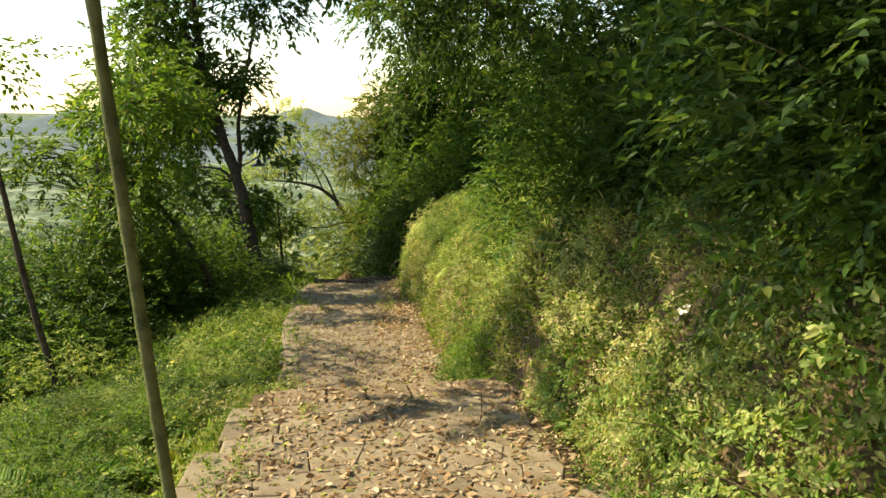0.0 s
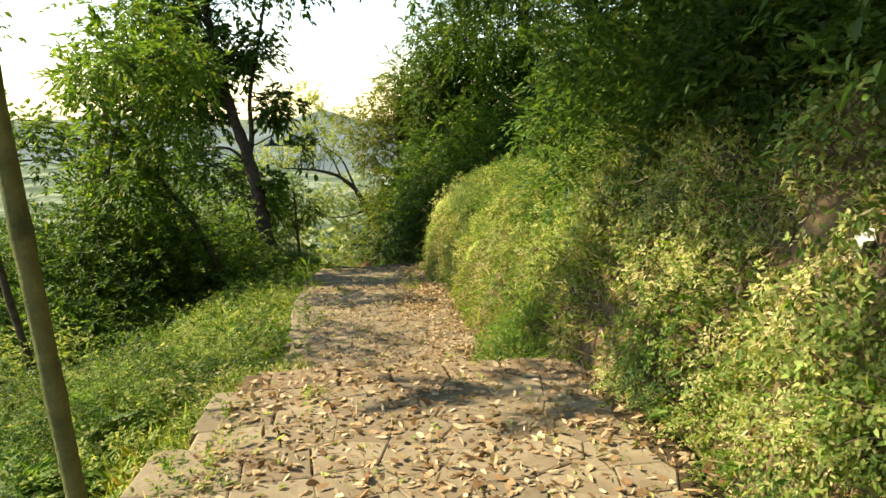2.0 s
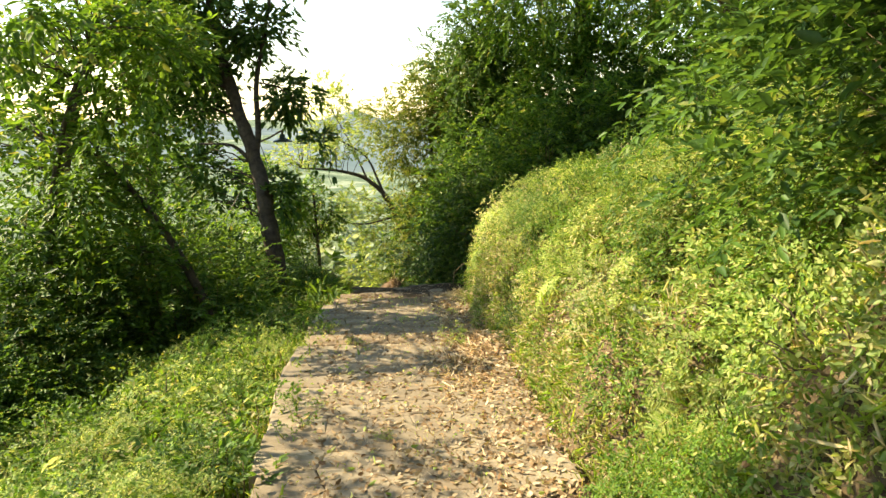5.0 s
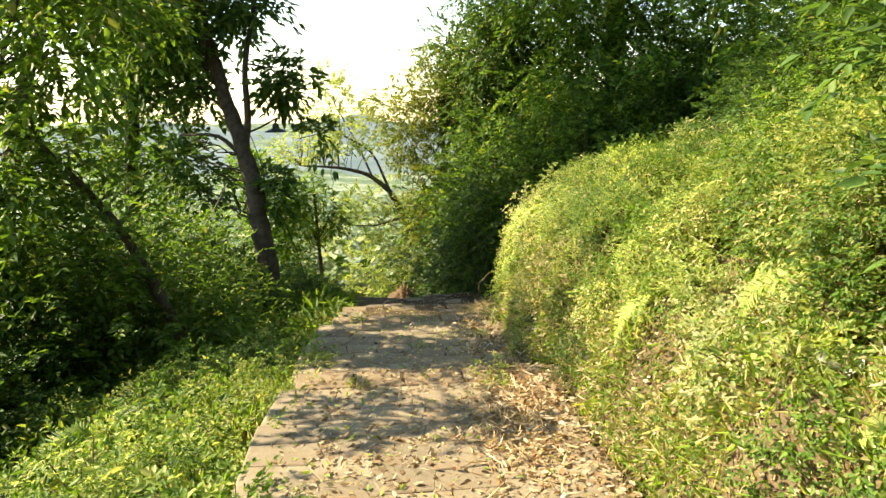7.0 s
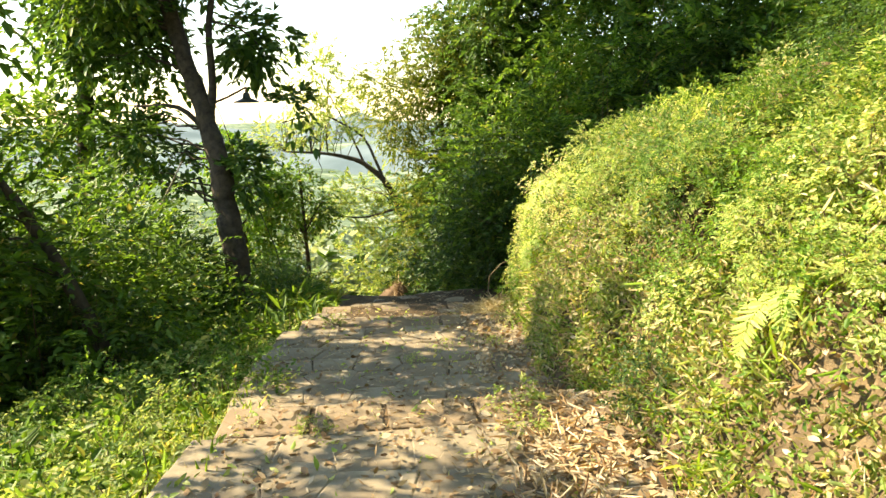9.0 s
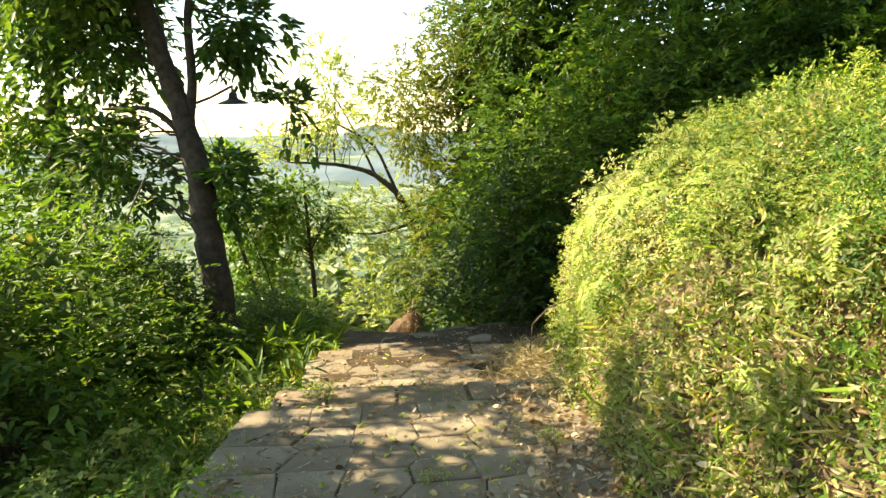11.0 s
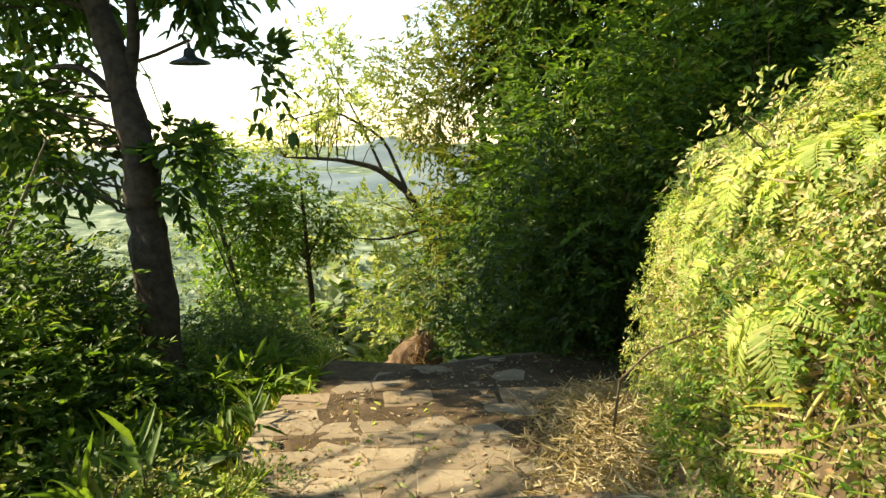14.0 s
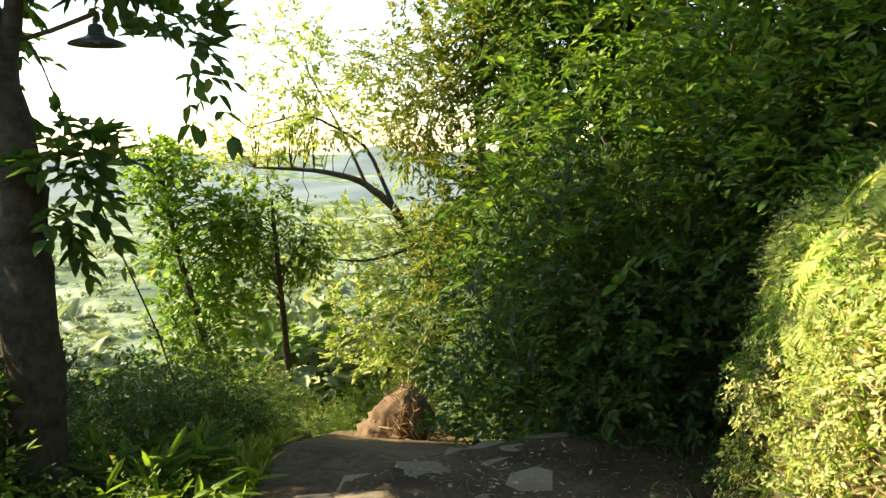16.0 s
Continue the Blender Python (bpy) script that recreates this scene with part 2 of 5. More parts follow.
def path_end(x):
    """Rounded lip where the paving turns away."""
    return np.interp(x, [-4.4, -3.9, -3.65, -3.05, -2.4, -1.2], [17.3, 17.8, 18.5, 19.15, 19.6, 20.1])



def along(x, y):
    return y - TILTED * x


def tread_z(x, y):
    """Top of the stepped path."""
    s = along(np.asarray(x, float), np.asarray(y, float))
    z = np.full(np.shape(s), 0.45)
    for e, lvl in EDGES:
        z = np.where(s > e, lvl, z)
    y = np.asarray(y, float)
    return z - SLOPE * y


def spine_z(y):
    """Mean height of the walk, without its steps."""
    z = np.interp(y, [-40, 0.5, 3, 5.8, 8, 12, 14, 15.2, 16.5, 19.2, 24, 60, 140, 260],
                  [8.0, 0.3, -0.2, -0.55, -1.2, -1.65, -1.95, -2.3, -2.75, -3.0, -5.2, -24, -66, -118])
    return z


def rumple(x, y, s, seed):
    return (np.sin(x * s * 1.3 + seed) * np.cos(y * s * 1.1 + seed * 2) + 0.6 * np.sin(x * s * 2.7 - y * s * 2.1 + seed * 3) + 0.35 * np.sin(y * s * 5.3 + x * s * 4.1)) / 1.95


def land(x, y):
    """Height of the ground at (x, y)."""
    x, y = np.broadcast_arrays(np.asarray(x, float), np.asarray(y, float))
    xl, xr = x_left(y), x_right(y)
    base = spine_z(y)
    inside = (x > xl - 0.05) & (x < xr + 0.15) & (y < path_end(x))
    flat = np.where(inside, tread_z(x, y) - 0.1, base - 0.12)
    hollow = 0.75 * np.exp(-((y - 8.35) / 0.5) ** 2) + 0.35 * np.exp(-((y - 5.2) / 0.4) ** 2) + 0.3 * np.exp(-((y - 12.4) / 0.35) ** 2)
    dr = np.maximum(x - xr - 0.1, 0)
    dr = np.maximum(dr - hollow * np.clip(dr / 0.4, 0, 1), 0.3 * dr)
    steep = np.interp(y, [-40, 7, 10, 13, 16, 20, 60], [1.3, 1.15, 0.8, 1.15, 1.75, 1.6, 0.5])
    grade = np.interp(y, [7, 10, 14, 19, 26], [0.75, 0.55, 0.38, 0.4, 0.75])
    bank = steep * (1 - np.exp(-dr / np.interp(y, [6, 9, 12, 15.5, 16.5], [0.42, 0.5, 0.4, 0.2, 0.09]))) + grade * np.minimum(dr, 30) + 0.15 * np.maximum(dr - 30, 0)
    bank = np.minimum(bank, 34) + (rumple(x, y, 1.7, 1.0) * 0.3 + rumple(x, y, 4.6, 2.0) * 0.2) * np.minimum(dr * 1.5, 1)
    dl = np.maximum(xl - x, 0)
    fall = 0.18 * (1 - np.exp(-dl / 0.3)) + 0.05 * np.minimum(dl, 1.2) + 0.3 * np.clip(dl - 1.2, 0, 6) + 0.5 * np.clip(dl - 7, 0, 90)
    z = flat + np.where(dr > 0, bank, 0) - fall + rumple(x, y, 1.1, 4.0) * 0.07 * np.minimum(dl, 1)
    fardown = np.interp(y, [60, 260], [0, 1])
    valley = -132 + 7 * rumple(x, y, 0.011, 2.0)
    z = np.where(dl > 30, np.maximum(z, valley), z)
    z = z * (1 - fardown) + np.maximum(np.minimum(z, valley + 0.0 * x), valley) * fardown
    return np.maximum(z, valley)


def spaced(knots):
    out = []
    for a, b2, st in knots:
        out.append(np.arange(a, b2, st))
    return np.concatenate(out + [[knots[-1][1]]])


gx = np.concatenate([-np.geomspace(4500, 14, 42), spaced([(-13, -6, 0.5), (-6, 3, 0.12), (3, 12, 0.6)]), np.geomspace(13, 4500, 36)])
gy = np.concatenate([-np.geomspace(4500, 9, 24), spaced([(-8, 2, 0.6), (2, 22, 0.13), (22, 60, 1.2)]), np.geomspace(62, 4500, 50)])
X, Y = np.meshgrid(gx, gy)
vz = land(X, Y)
nx, ny = len(gx), len(gy)
ii = (np.arange(ny - 1)[:, None] * nx + np.arange(nx - 1)[None]).reshape(-1)
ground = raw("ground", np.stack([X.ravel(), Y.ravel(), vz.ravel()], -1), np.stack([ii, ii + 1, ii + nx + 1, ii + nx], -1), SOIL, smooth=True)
tagged(ground, "brown earth hillside with leaf mould falling to a valley", "ground", kind="structure")


def hill_ridge(dist, height, depth, x0, x1, seed):
    xs = np.linspace(x0, x1, 120)
    prof = np.array([height + 60 * (noise.fractal(Vector((x * 0.0022, seed, 0)), 0.9, 2.1, 5)) for x in xs])
    rows = []
    for k, h in ((-1.0, 0.0), (-0.5, 0.55), (0.0, 1.0), (0.6, 0.5), (1.2, 0.0)):
        wob = np.array([noise.noise(Vector((x * 0.003, k * 3, seed))) for x in xs])
        rows.append(np.stack([xs, dist + k * depth + 60 * wob, -140 + (prof + 140) * (h + (0.06 * wob if 0 < h < 1 else 0))], -1))
    v = np.concatenate(rows)
    n = len(xs)
    i = (np.arange(4)[:, None] * n + np.arange(n - 1)[None]).reshape(-1)
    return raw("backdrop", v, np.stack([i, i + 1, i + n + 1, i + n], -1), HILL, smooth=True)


tagged(hill_ridge(2600, -98, 500, -4200, 2600, 3.0), "hill range across the valley, coloured blue-green for haze", "hills", kind="structure")
tagged(hill_ridge(1500, -112, 300, -3200, 1500, 8.0), "low wooded valley ridge, coloured blue-green for haze", "hills", kind="structure")


# ---- plants: builders ----
def spray_arrays(rng, base, dirs, length, pairs, leaf_l, leaf_w, droop=0.35, jitter=0.35, fold=0.22):
    """Twigs with leaflets in pairs along both sides."""
    n = len(base)
    dirs = unit(dirs)
    up = np.tile([[0.0, 0.0, 1.0]], (n, 1))
    side = unit(np.cross(dirs, up) + rng.normal(size=(n, 3)) * 0.25)
    length = np.broadcast_to(length, n)[:, None]
    vs, fs, o = [], [], 0
    for j in range(pairs):
        f = (j + 1) / pairs
        p = base + dirs * length * f
        p[:, 2] -= droop * length[:, 0] * f * f
        for s in (1, -1):
            ax = side * s * (1.0 - 0.55 * f) + dirs * (0.35 + 0.7 * f) + rng.normal(size=(n, 3)) * jitter * 0.6
            ax[:, 2] -= droop * 0.5
            sd = np.cross(ax, up) + rng.normal(size=(n, 3)) * jitter
            k = rng.uniform(0.65, 1.25, n)
            v, q = leaf_arrays(p + rng.normal(size=(n, 3)) * 0.01, ax, sd, leaf_l * k, leaf_w * k, fold, 0.12)
            vs.append(v), fs.append(q + o)
            o += len(v)
    return np.concatenate(vs), np.concatenate(fs)


def shrub(rng, name, height, spread, sprays, pairs, leaf_l, leaf_w, mat, label, category, spray_len=0.3):
    root = tagged(new(name), label, category)
    base = np.zeros((sprays, 3))
    a = rng.uniform(0, 2 * np.pi, sprays)
    r = np.sqrt(rng.uniform(0, 1, sprays)) * spread
    h = rng.uniform(0.08, 1.0, sprays) * height * (1 - 0.55 * (r / spread) ** 2)
    base[:, 0], base[:, 1], base[:, 2] = np.cos(a) * r, np.sin(a) * r, h
    dirs = np.stack([np.cos(a), np.sin(a), rng.uniform(0.1, 1.1, sprays)], -1) + rng.normal(size=(sprays, 3)) * 0.45
    v, f = spray_arrays(rng, base, dirs, rng.uniform(0.6, 1.2, sprays) * spray_len, pairs, leaf_l, leaf_w)
    tagged(raw("foliage", v, f, mat, root), kind="stuff")
    lines = []
    for k in range(0, sprays, max(1, sprays // 14)):
        lines.append((bend((0.05 * math.cos(a[k]), 0.05 * math.sin(a[k]), -0.12), base[k], 5, 0.0, rng, 0.03), np.linspace(0.009, 0.003, 5)))
    tagged(tubes("stem", lines, TWIG, root, 4), kind="stuff")
    return root


def tree(name, trunk, radii, limbs, crowns, mat, leaf, label, bark=None, spray_len=0.45, pairs=6, seed=1, up=0.15, droop=0.4, category="tree", sides=11, clusters=22):
    """trunk: points; limbs: point lists with radii; crowns: (centre, half sizes, number of sprays)."""
    rng = np.random.default_rng(seed)
    bark = bark or BARK
    root = tagged(new(name), label, category)
    trunk = np.asarray(trunk, float)
    root.location = trunk[0]
    o = trunk[0]
    s = np.linspace(0, len(trunk) - 1, (len(trunk) - 1) * 5 + 1)
    pts = np.stack([np.interp(s, np.arange(len(trunk)), trunk[:, k]) for k in range(3)], -1) - o
    sm = pts.copy()
    for _ in range(3):
        sm[1:-1] = (sm[:-2] + 2 * sm[1:-1] + sm[2:]) / 4
    sm += rng.normal(size=sm.shape) * np.interp(s, [0, len(trunk) - 1], [radii[0], radii[-1]])[:, None] * 0.08
    rr = np.interp(s, np.linspace(0, len(trunk) - 1, len(radii)), radii) * rng.uniform(0.94, 1.06, len(s))
    rr[0] *= 1.3
    tubes("trunk", [(sm, rr)], bark, root, sides)
    for lp, r0, r1 in limbs:
        lp = np.asarray(lp, float) - o
        ss = np.linspace(0, len(lp) - 1, (len(lp) - 1) * 4 + 1)
        q = np.stack([np.interp(ss, np.arange(len(lp)), lp[:, k]) for k in range(3)], -1)
        q[1:-1] = (q[:-2] + 2 * q[1:-1] + q[2:]) / 4
        tubes("limb", [(q, np.linspace(r0, r1, len(q)))], bark, root, 7)
    vs, fs, off, twigs = [], [], 0, []
    for c, half, count in crowns:
        n = abs(count)
        c, half = np.asarray(c, float) - o, np.asarray(half, float)
        k = max(4, min(clusters, n // 10))
        cc = c + unit(rng.normal(size=(k, 3))) * rng.uniform(0.35, 1.0, (k, 1)) ** 0.5 * half
        for q in cc[:: max(1, k // 9)] if count > 0 else []:
            d = np.linalg.norm(sm - q, axis=1) + np.abs(sm[:, 2] - q[2] + 0.6) * 0.5
            a = sm[int(np.argmin(d))]
            twigs.append((bend(a, q, 6, 0.12, rng, 0.035), np.linspace(max(0.012, radii[-1] * 0.45), 0.006, 6)))
        which = rng.integers(0, k, n)
        base = cc[which] + rng.normal(size=(n, 3)) * half * rng.uniform(0.14, 0.26, (n, 1))
        dirs = unit(base - cc[which]) + rng.normal(size=(n, 3)) * 0.5 + (base - c) / np.maximum(half, 0.1) * 0.4
        dirs[:, 2] += up
        v, f = spray_arrays(rng, base, dirs, rng.uniform(0.6, 1.2, n) * spray_len, pairs, leaf[0], leaf[1], droop)
        vs.append(v), fs.append(f + off)
        off += len(v)
    if twigs:
        tagged(tubes("twigwork", twigs, bark, root, 5), kind="stuff")
    raw("crown", np.concatenate(vs), np.concatenate(fs), mat, root)
    return root


def fern_frond(rng, root, length, az, lift, mat):
    n = 30
    s = np.linspace(0, 1, n)
    out = np.array([math.cos(az), math.sin(az), 0.0])
    p = out[None] * (s * length * 0.85)[:, None]
    p[:, 2] = lift * length * s - (lift + 0.35) * length * s ** 2.2 * 0.8
    ax = unit(np.gradient(p, axis=0))
    side = np.cross(ax, [[0, 0, 1.0]])
    w = np.sin(np.pi * (0.12 + 0.88 * s)) ** 0.9 * length * 0.2 + 0.01
    w = np.where(s < 0.12, 0.004, w)
    vs, fs, o = [], [], 0
    for sg in (1, -1):
        d = side * sg + ax * 0.45 + rng.normal(size=(n, 3)) * 0.06
        v, f = leaf_arrays(p, d, ax + 0.0 * d, w, np.full(n, length * 0.033), 0.12, 0.18)
        vs.append(v), fs.append(f + o)
        o += len(v)
    tv, tf, tc = tube_arrays(p, np.linspace(0.005, 0.0015, n), 4)
    vs.append(tv), fs.append(tf + o)
    return raw("frond", np.concatenate(vs), [np.concatenate(fs), tc + o], mat, root)


def fern(rng, length, fronds, mat, label, name="fern"):
    root = tagged(new(name), label, "fern", "ferns on the bank" if name == "fern" else "")
    for k in range(fronds):
        fern_frond(rng, root, length * rng.uniform(0.75, 1.15), 2 * math.pi * k / fronds + rng.uniform(-0.3, 0.3), rng.uniform(0.5, 1.0), mat)
    return root


def aligned(x, y, yaw=0.0, lean=0.0, size=1.0, sink=0.03):
    """A pose on the ground that leans out with the slope."""
    e = 0.15
    g = Vector((float(land(x + e, y) - land(x - e, y)), float(land(x, y + e) - land(x, y - e)), 2 * e))
    nrm = Vector((-g.x * lean, -g.y * lean, g.z)).normalized()
    q = Vector((0, 0, 1)).rotation_difference(nrm)
    return Matrix.Translation((x, y, float(land(x, y)) - sink)) @ q.to_matrix().to_4x4() @ pose(0, 0, 0, 0, 0, yaw) @ Matrix.Scale(size, 4)


def put(proto, m):
    ob = copy_thing(proto, m)
    ob.matrix_basis = m
    return ob


# ---- the stepped path ----
def wall_of_step(e, lvl_hi, lvl_lo, name):
    """Solid rough-cast face below each edge, from side to side of the path."""
    xs = np.linspace(-1.0, 1.0, 18)
    ym = e
    for _ in range(6):
        xm = 0.5 * (x_left(ym) + x_right(ym))
        ym = e + TILTED * xm
    half = 0.5 * (x_right(ym) - x_left(ym)) + 0.02
    px = xm + xs * half
    py = e + TILTED * px
    top, bot = lvl_hi - SLOPE * py - 0.07, lvl_lo - SLOPE * py - 0.25
    v = np.concatenate([np.stack([px, py + d, z], -1) for d, z in ((-0.002, top), (-0.002, bot), (-0.3, bot), (-0.3, top))])
    n = len(xs)
    f = []
    for a, b2 in ((0, 1), (1, 2), (2, 3), (3, 0)):
        for k in range(n - 1):
            f.append((a * n + k, b2 * n + k, b2 * n + k + 1, a * n + k + 1))
    f += [(0, 3 * n, 2 * n, n), (n - 1, 2 * n - 1, 3 * n - 1, 4 * n - 1)]
    return tagged(raw(name, v, np.array(f), BRICK), "rough masonry face of a low path step", "step", kind="structure")


LEVELS = [0.45] + [l for _, l in EDGES]
for k, (e, l) in enumerate(EDGES):
    wall_of_step(e, LEVELS[k], l, "step_" + str(k + 1))


def slab_mesh(rng, ring, h, name, edge=0.006):
    """Flat stone with the given outline, a worn rounded rim and an uneven top."""
    ring = np.asarray(ring, float)
    n = len(ring)
    c = ring.mean(0)
    d = np.maximum(np.linalg.norm(ring - c, axis=1, keepdims=True), 1e-6)
    inner = c + (ring - c) * (1 - 0.012 / d)
    v = np.concatenate([np.c_[ring, np.full(n, -h)], np.c_[ring, np.full(n, -edge)], np.c_[inner, rng.normal(size=n) * 0.0012], [[c[0], c[1], 0.002]]])
    f4 = [(k, (k + 1) % n, n + (k + 1) % n, n + k) for k in range(n)] + [(n + k, n + (k + 1) % n, 2 * n + (k + 1) % n, 2 * n + k) for k in range(n)]
    f3 = [(2 * n + k, 2 * n + (k + 1) % n, 3 * n) for k in range(n)]
    me = bpy.data.meshes.new(name)
    me.from_pydata([tuple(p) for p in v], [], f4 + f3)
    me.update()
    return me


def worn_box(rng, w, d):
    """Outline of a squared block with knocked-off corners."""
    c = min(w, d) * 0.04
    p = np.array([(-w / 2 + c, -d / 2), (w / 2 - c, -d / 2), (w / 2, -d / 2 + c), (w / 2, d / 2 - c), (w / 2 - c, d / 2), (-w / 2 + c, d / 2), (-w / 2, d / 2 - c), (-w / 2, -d / 2 + c)])
    return p + rng.normal(size=(8, 2)) * 0.004


def clipped(poly, m, nrm):
    """The part of a polygon behind the line through m with normal nrm."""
    out = []
    for k in range(len(poly)):
        p, q = poly[k], poly[(k + 1) % len(poly)]
        a, b2 = float((p - m) @ nrm), float((q - m) @ nrm)
        if a <= 0:
            out.append(p)
        if a * b2 < 0:
            out.append(p + (q - p) * (a / (a - b2)))
    return out


def stones_of(seeds, gap):
    """Irregular stones fitted together round the seeds, one outline each."""
    for i, c in enumerate(seeds):
        poly = [c + np.array(o) for o in ((-0.32, -0.32), (0.32, -0.32), (0.32, 0.32), (-0.32, 0.32))]
        near = [j for j in np.argsort(((seeds - c) ** 2).sum(1))[1:14]]
        for j in near:
            d = seeds[j] - c
            l = np.linalg.norm(d)
            if l < 1e-6:
                continue
            poly = clipped(poly, c + d / 2 - d / l * gap, d / l)
            if len(poly) < 3:
                break
        if len(poly) >= 3:
            yield c, np.array(poly) - c


PITCH = Matrix.Rotation(-math.atan(SLOPE), 4, "X")
TURN = math.degrees(math.atan(TILTED))


def lay(name, me, mat, owner, x, y, z, yaw, rng):
    ob = new(name, me)
    if not me.materials:
        me.materials.append(mat)
    ob.parent = owner
    ob.matrix_basis = Matrix.Translation((x, y, z + rng.uniform(-0.005, 0.005))) @ PITCH @ pose(0, 0, 0, rng.uniform(-0.35, 0.35), rng.uniform(-0.35, 0.35), yaw)
    return ob


rng = np.random.default_rng(5)
treads = [tagged(new("pavement_" + str(k + 1)), "stepped footpath of worn flat stones strewn with dead leaves", "footpath", kind="structure") for k in range(len(LEVELS))]
for k, (e, l) in enumerate(EDGES):
    ym = e
    for _ in range(6):
        xm = 0.5 * (x_left(ym) + x_right(ym))
        ym = e + TILTED * xm
    x, xb = float(x_left(ym)) + (0.2 if k < 2 else 0.0), float(x_right(ym)) + 0.12
    while x < xb:
        w = rng.uniform(0.36, 0.52)
        xc = x + w / 2
        y = e + TILTED * xc - 0.2
        x += w + 0.008
        if y < path_end(xc):
            lay("kerbstone", slab_mesh(rng, worn_box(rng, w, 0.4), 0.13, "kerbstone"), BRICK, treads[k], xc, y, LEVELS[k] - SLOPE * y + 0.004, TURN + rng.uniform(-0.8, 0.8), rng)


def bedding(k, s0, s1):
    """Earth that fills the joints of one tread."""
    ss, uu = np.linspace(s0, s1, max(6, int((s1 - s0) / 0.15))), np.linspace(0, 1, 16)
    S, U = np.meshgrid(ss, uu, indexing="ij")
    yc = S - 0.5
    for _ in range(8):
        xx = x_left(yc) - 0.06 + U * (x_right(yc) - x_left(yc) + 0.22)
        yc = S + TILTED * xx
    zz = LEVELS[k] - SLOPE * yc - np.interp(yc, [5.8, 6.6, 15.4, 16.4, 17.2], [0.015, 0.012, 0.011, 0.004, -0.003]) + 0.0055 * rumple(xx, yc, 2.3, 1.0) + 0.004 * rumple(xx, yc, 9.0, 2.0)
    over = yc - path_end(xx)
    zz = np.where(over > 0, zz - 0.06 - 0.5 * over, zz)
    m, n = S.shape
    top = np.stack([xx, yc, zz], -1).reshape(-1, 3)
    i = (np.arange(m - 1)[:, None] * n + np.arange(n - 1)[None]).reshape(-1)
    low = top - [0, 0, 0.3]
    f = [np.stack([i, i + n, i + n + 1, i + 1], -1)]
    rim = list(range(n)) + [r * n + n - 1 for r in range(1, m)] + [(m - 1) * n + c for c in range(n - 2, -1, -1)] + [r * n for r in range(m - 2, 0, -1)]
    f.append(np.array([(rim[q], rim[(q + 1) % len(rim)], m * n + rim[(q + 1) % len(rim)], m * n + rim[q]) for q in range(len(rim))]))
    return tagged(raw("bedding", np.concatenate([top, low]), np.concatenate(f), DIRT, treads[k]), kind="stuff")


y_s = [-1.5] + [e for e, _ in EDGES] + [20.9]
for k in range(len(LEVELS)):
    bedding(k, y_s[k] + 0.01, y_s[k + 1] - 0.01 - (0.2 if k == 5 else 0))
    first, last = y_s[k] + 0.1, y_s[k + 1] - (0.42 if k < 5 else 0.0)
    seeds, col, u = [], 0, 0.02
    widths = [0.2, 0.36, 0.42, 0.34, 0.38, 0.36, 0.4, 0.34]
    while u < 3.2:
        w = widths[col % 8]
        v = first + rng.uniform(0.05, 0.3)
        while v < last - 0.05:
            wob = 0.015 if col < 4 and k > 1 else 0.07
            seeds.append((u + w / 2 + rng.normal() * wob, v))
            v += rng.uniform(0.26, 0.42)
        u += w
        col += 1
    seeds = np.array(seeds)
    for c, ring in stones_of(seeds, 0.011):
        y = c[1] - 0.4
        for _ in range(8):
            x = float(x_left(y)) + c[0]
            y = c[1] + TILTED * x
        ring = ring[(ring[:, 1] + c[1] > first - 0.1)] if len(ring) > 4 else ring
        ring[:, 1] = np.clip(ring[:, 1] + c[1], first - 0.08, last + 0.005) - c[1]
        reach = min(float(x_right(y)) + 0.05, float(np.interp(y, [14.0, 15.5, 17.0, 19.5], [3.0, -1.3, -1.6, -2.0])))
        if len(ring) > 2 and 0.9 < y < path_end(x) and x < reach:
            bend_l = (float(x_left(y + 0.2)) - float(x_left(y - 0.2))) / 0.4
            ring = np.stack([ring[:, 0] + bend_l * ring[:, 1], ring[:, 1] + TILTED * ring[:, 0]], -1) + rng.normal(size=ring.shape) * 0.004
            lay("stone", slab_mesh(rng, ring, 0.1, "stone"), PAVER, treads[k], x, y, float(LEVELS[k] - SLOPE * y), 0.0, rng)


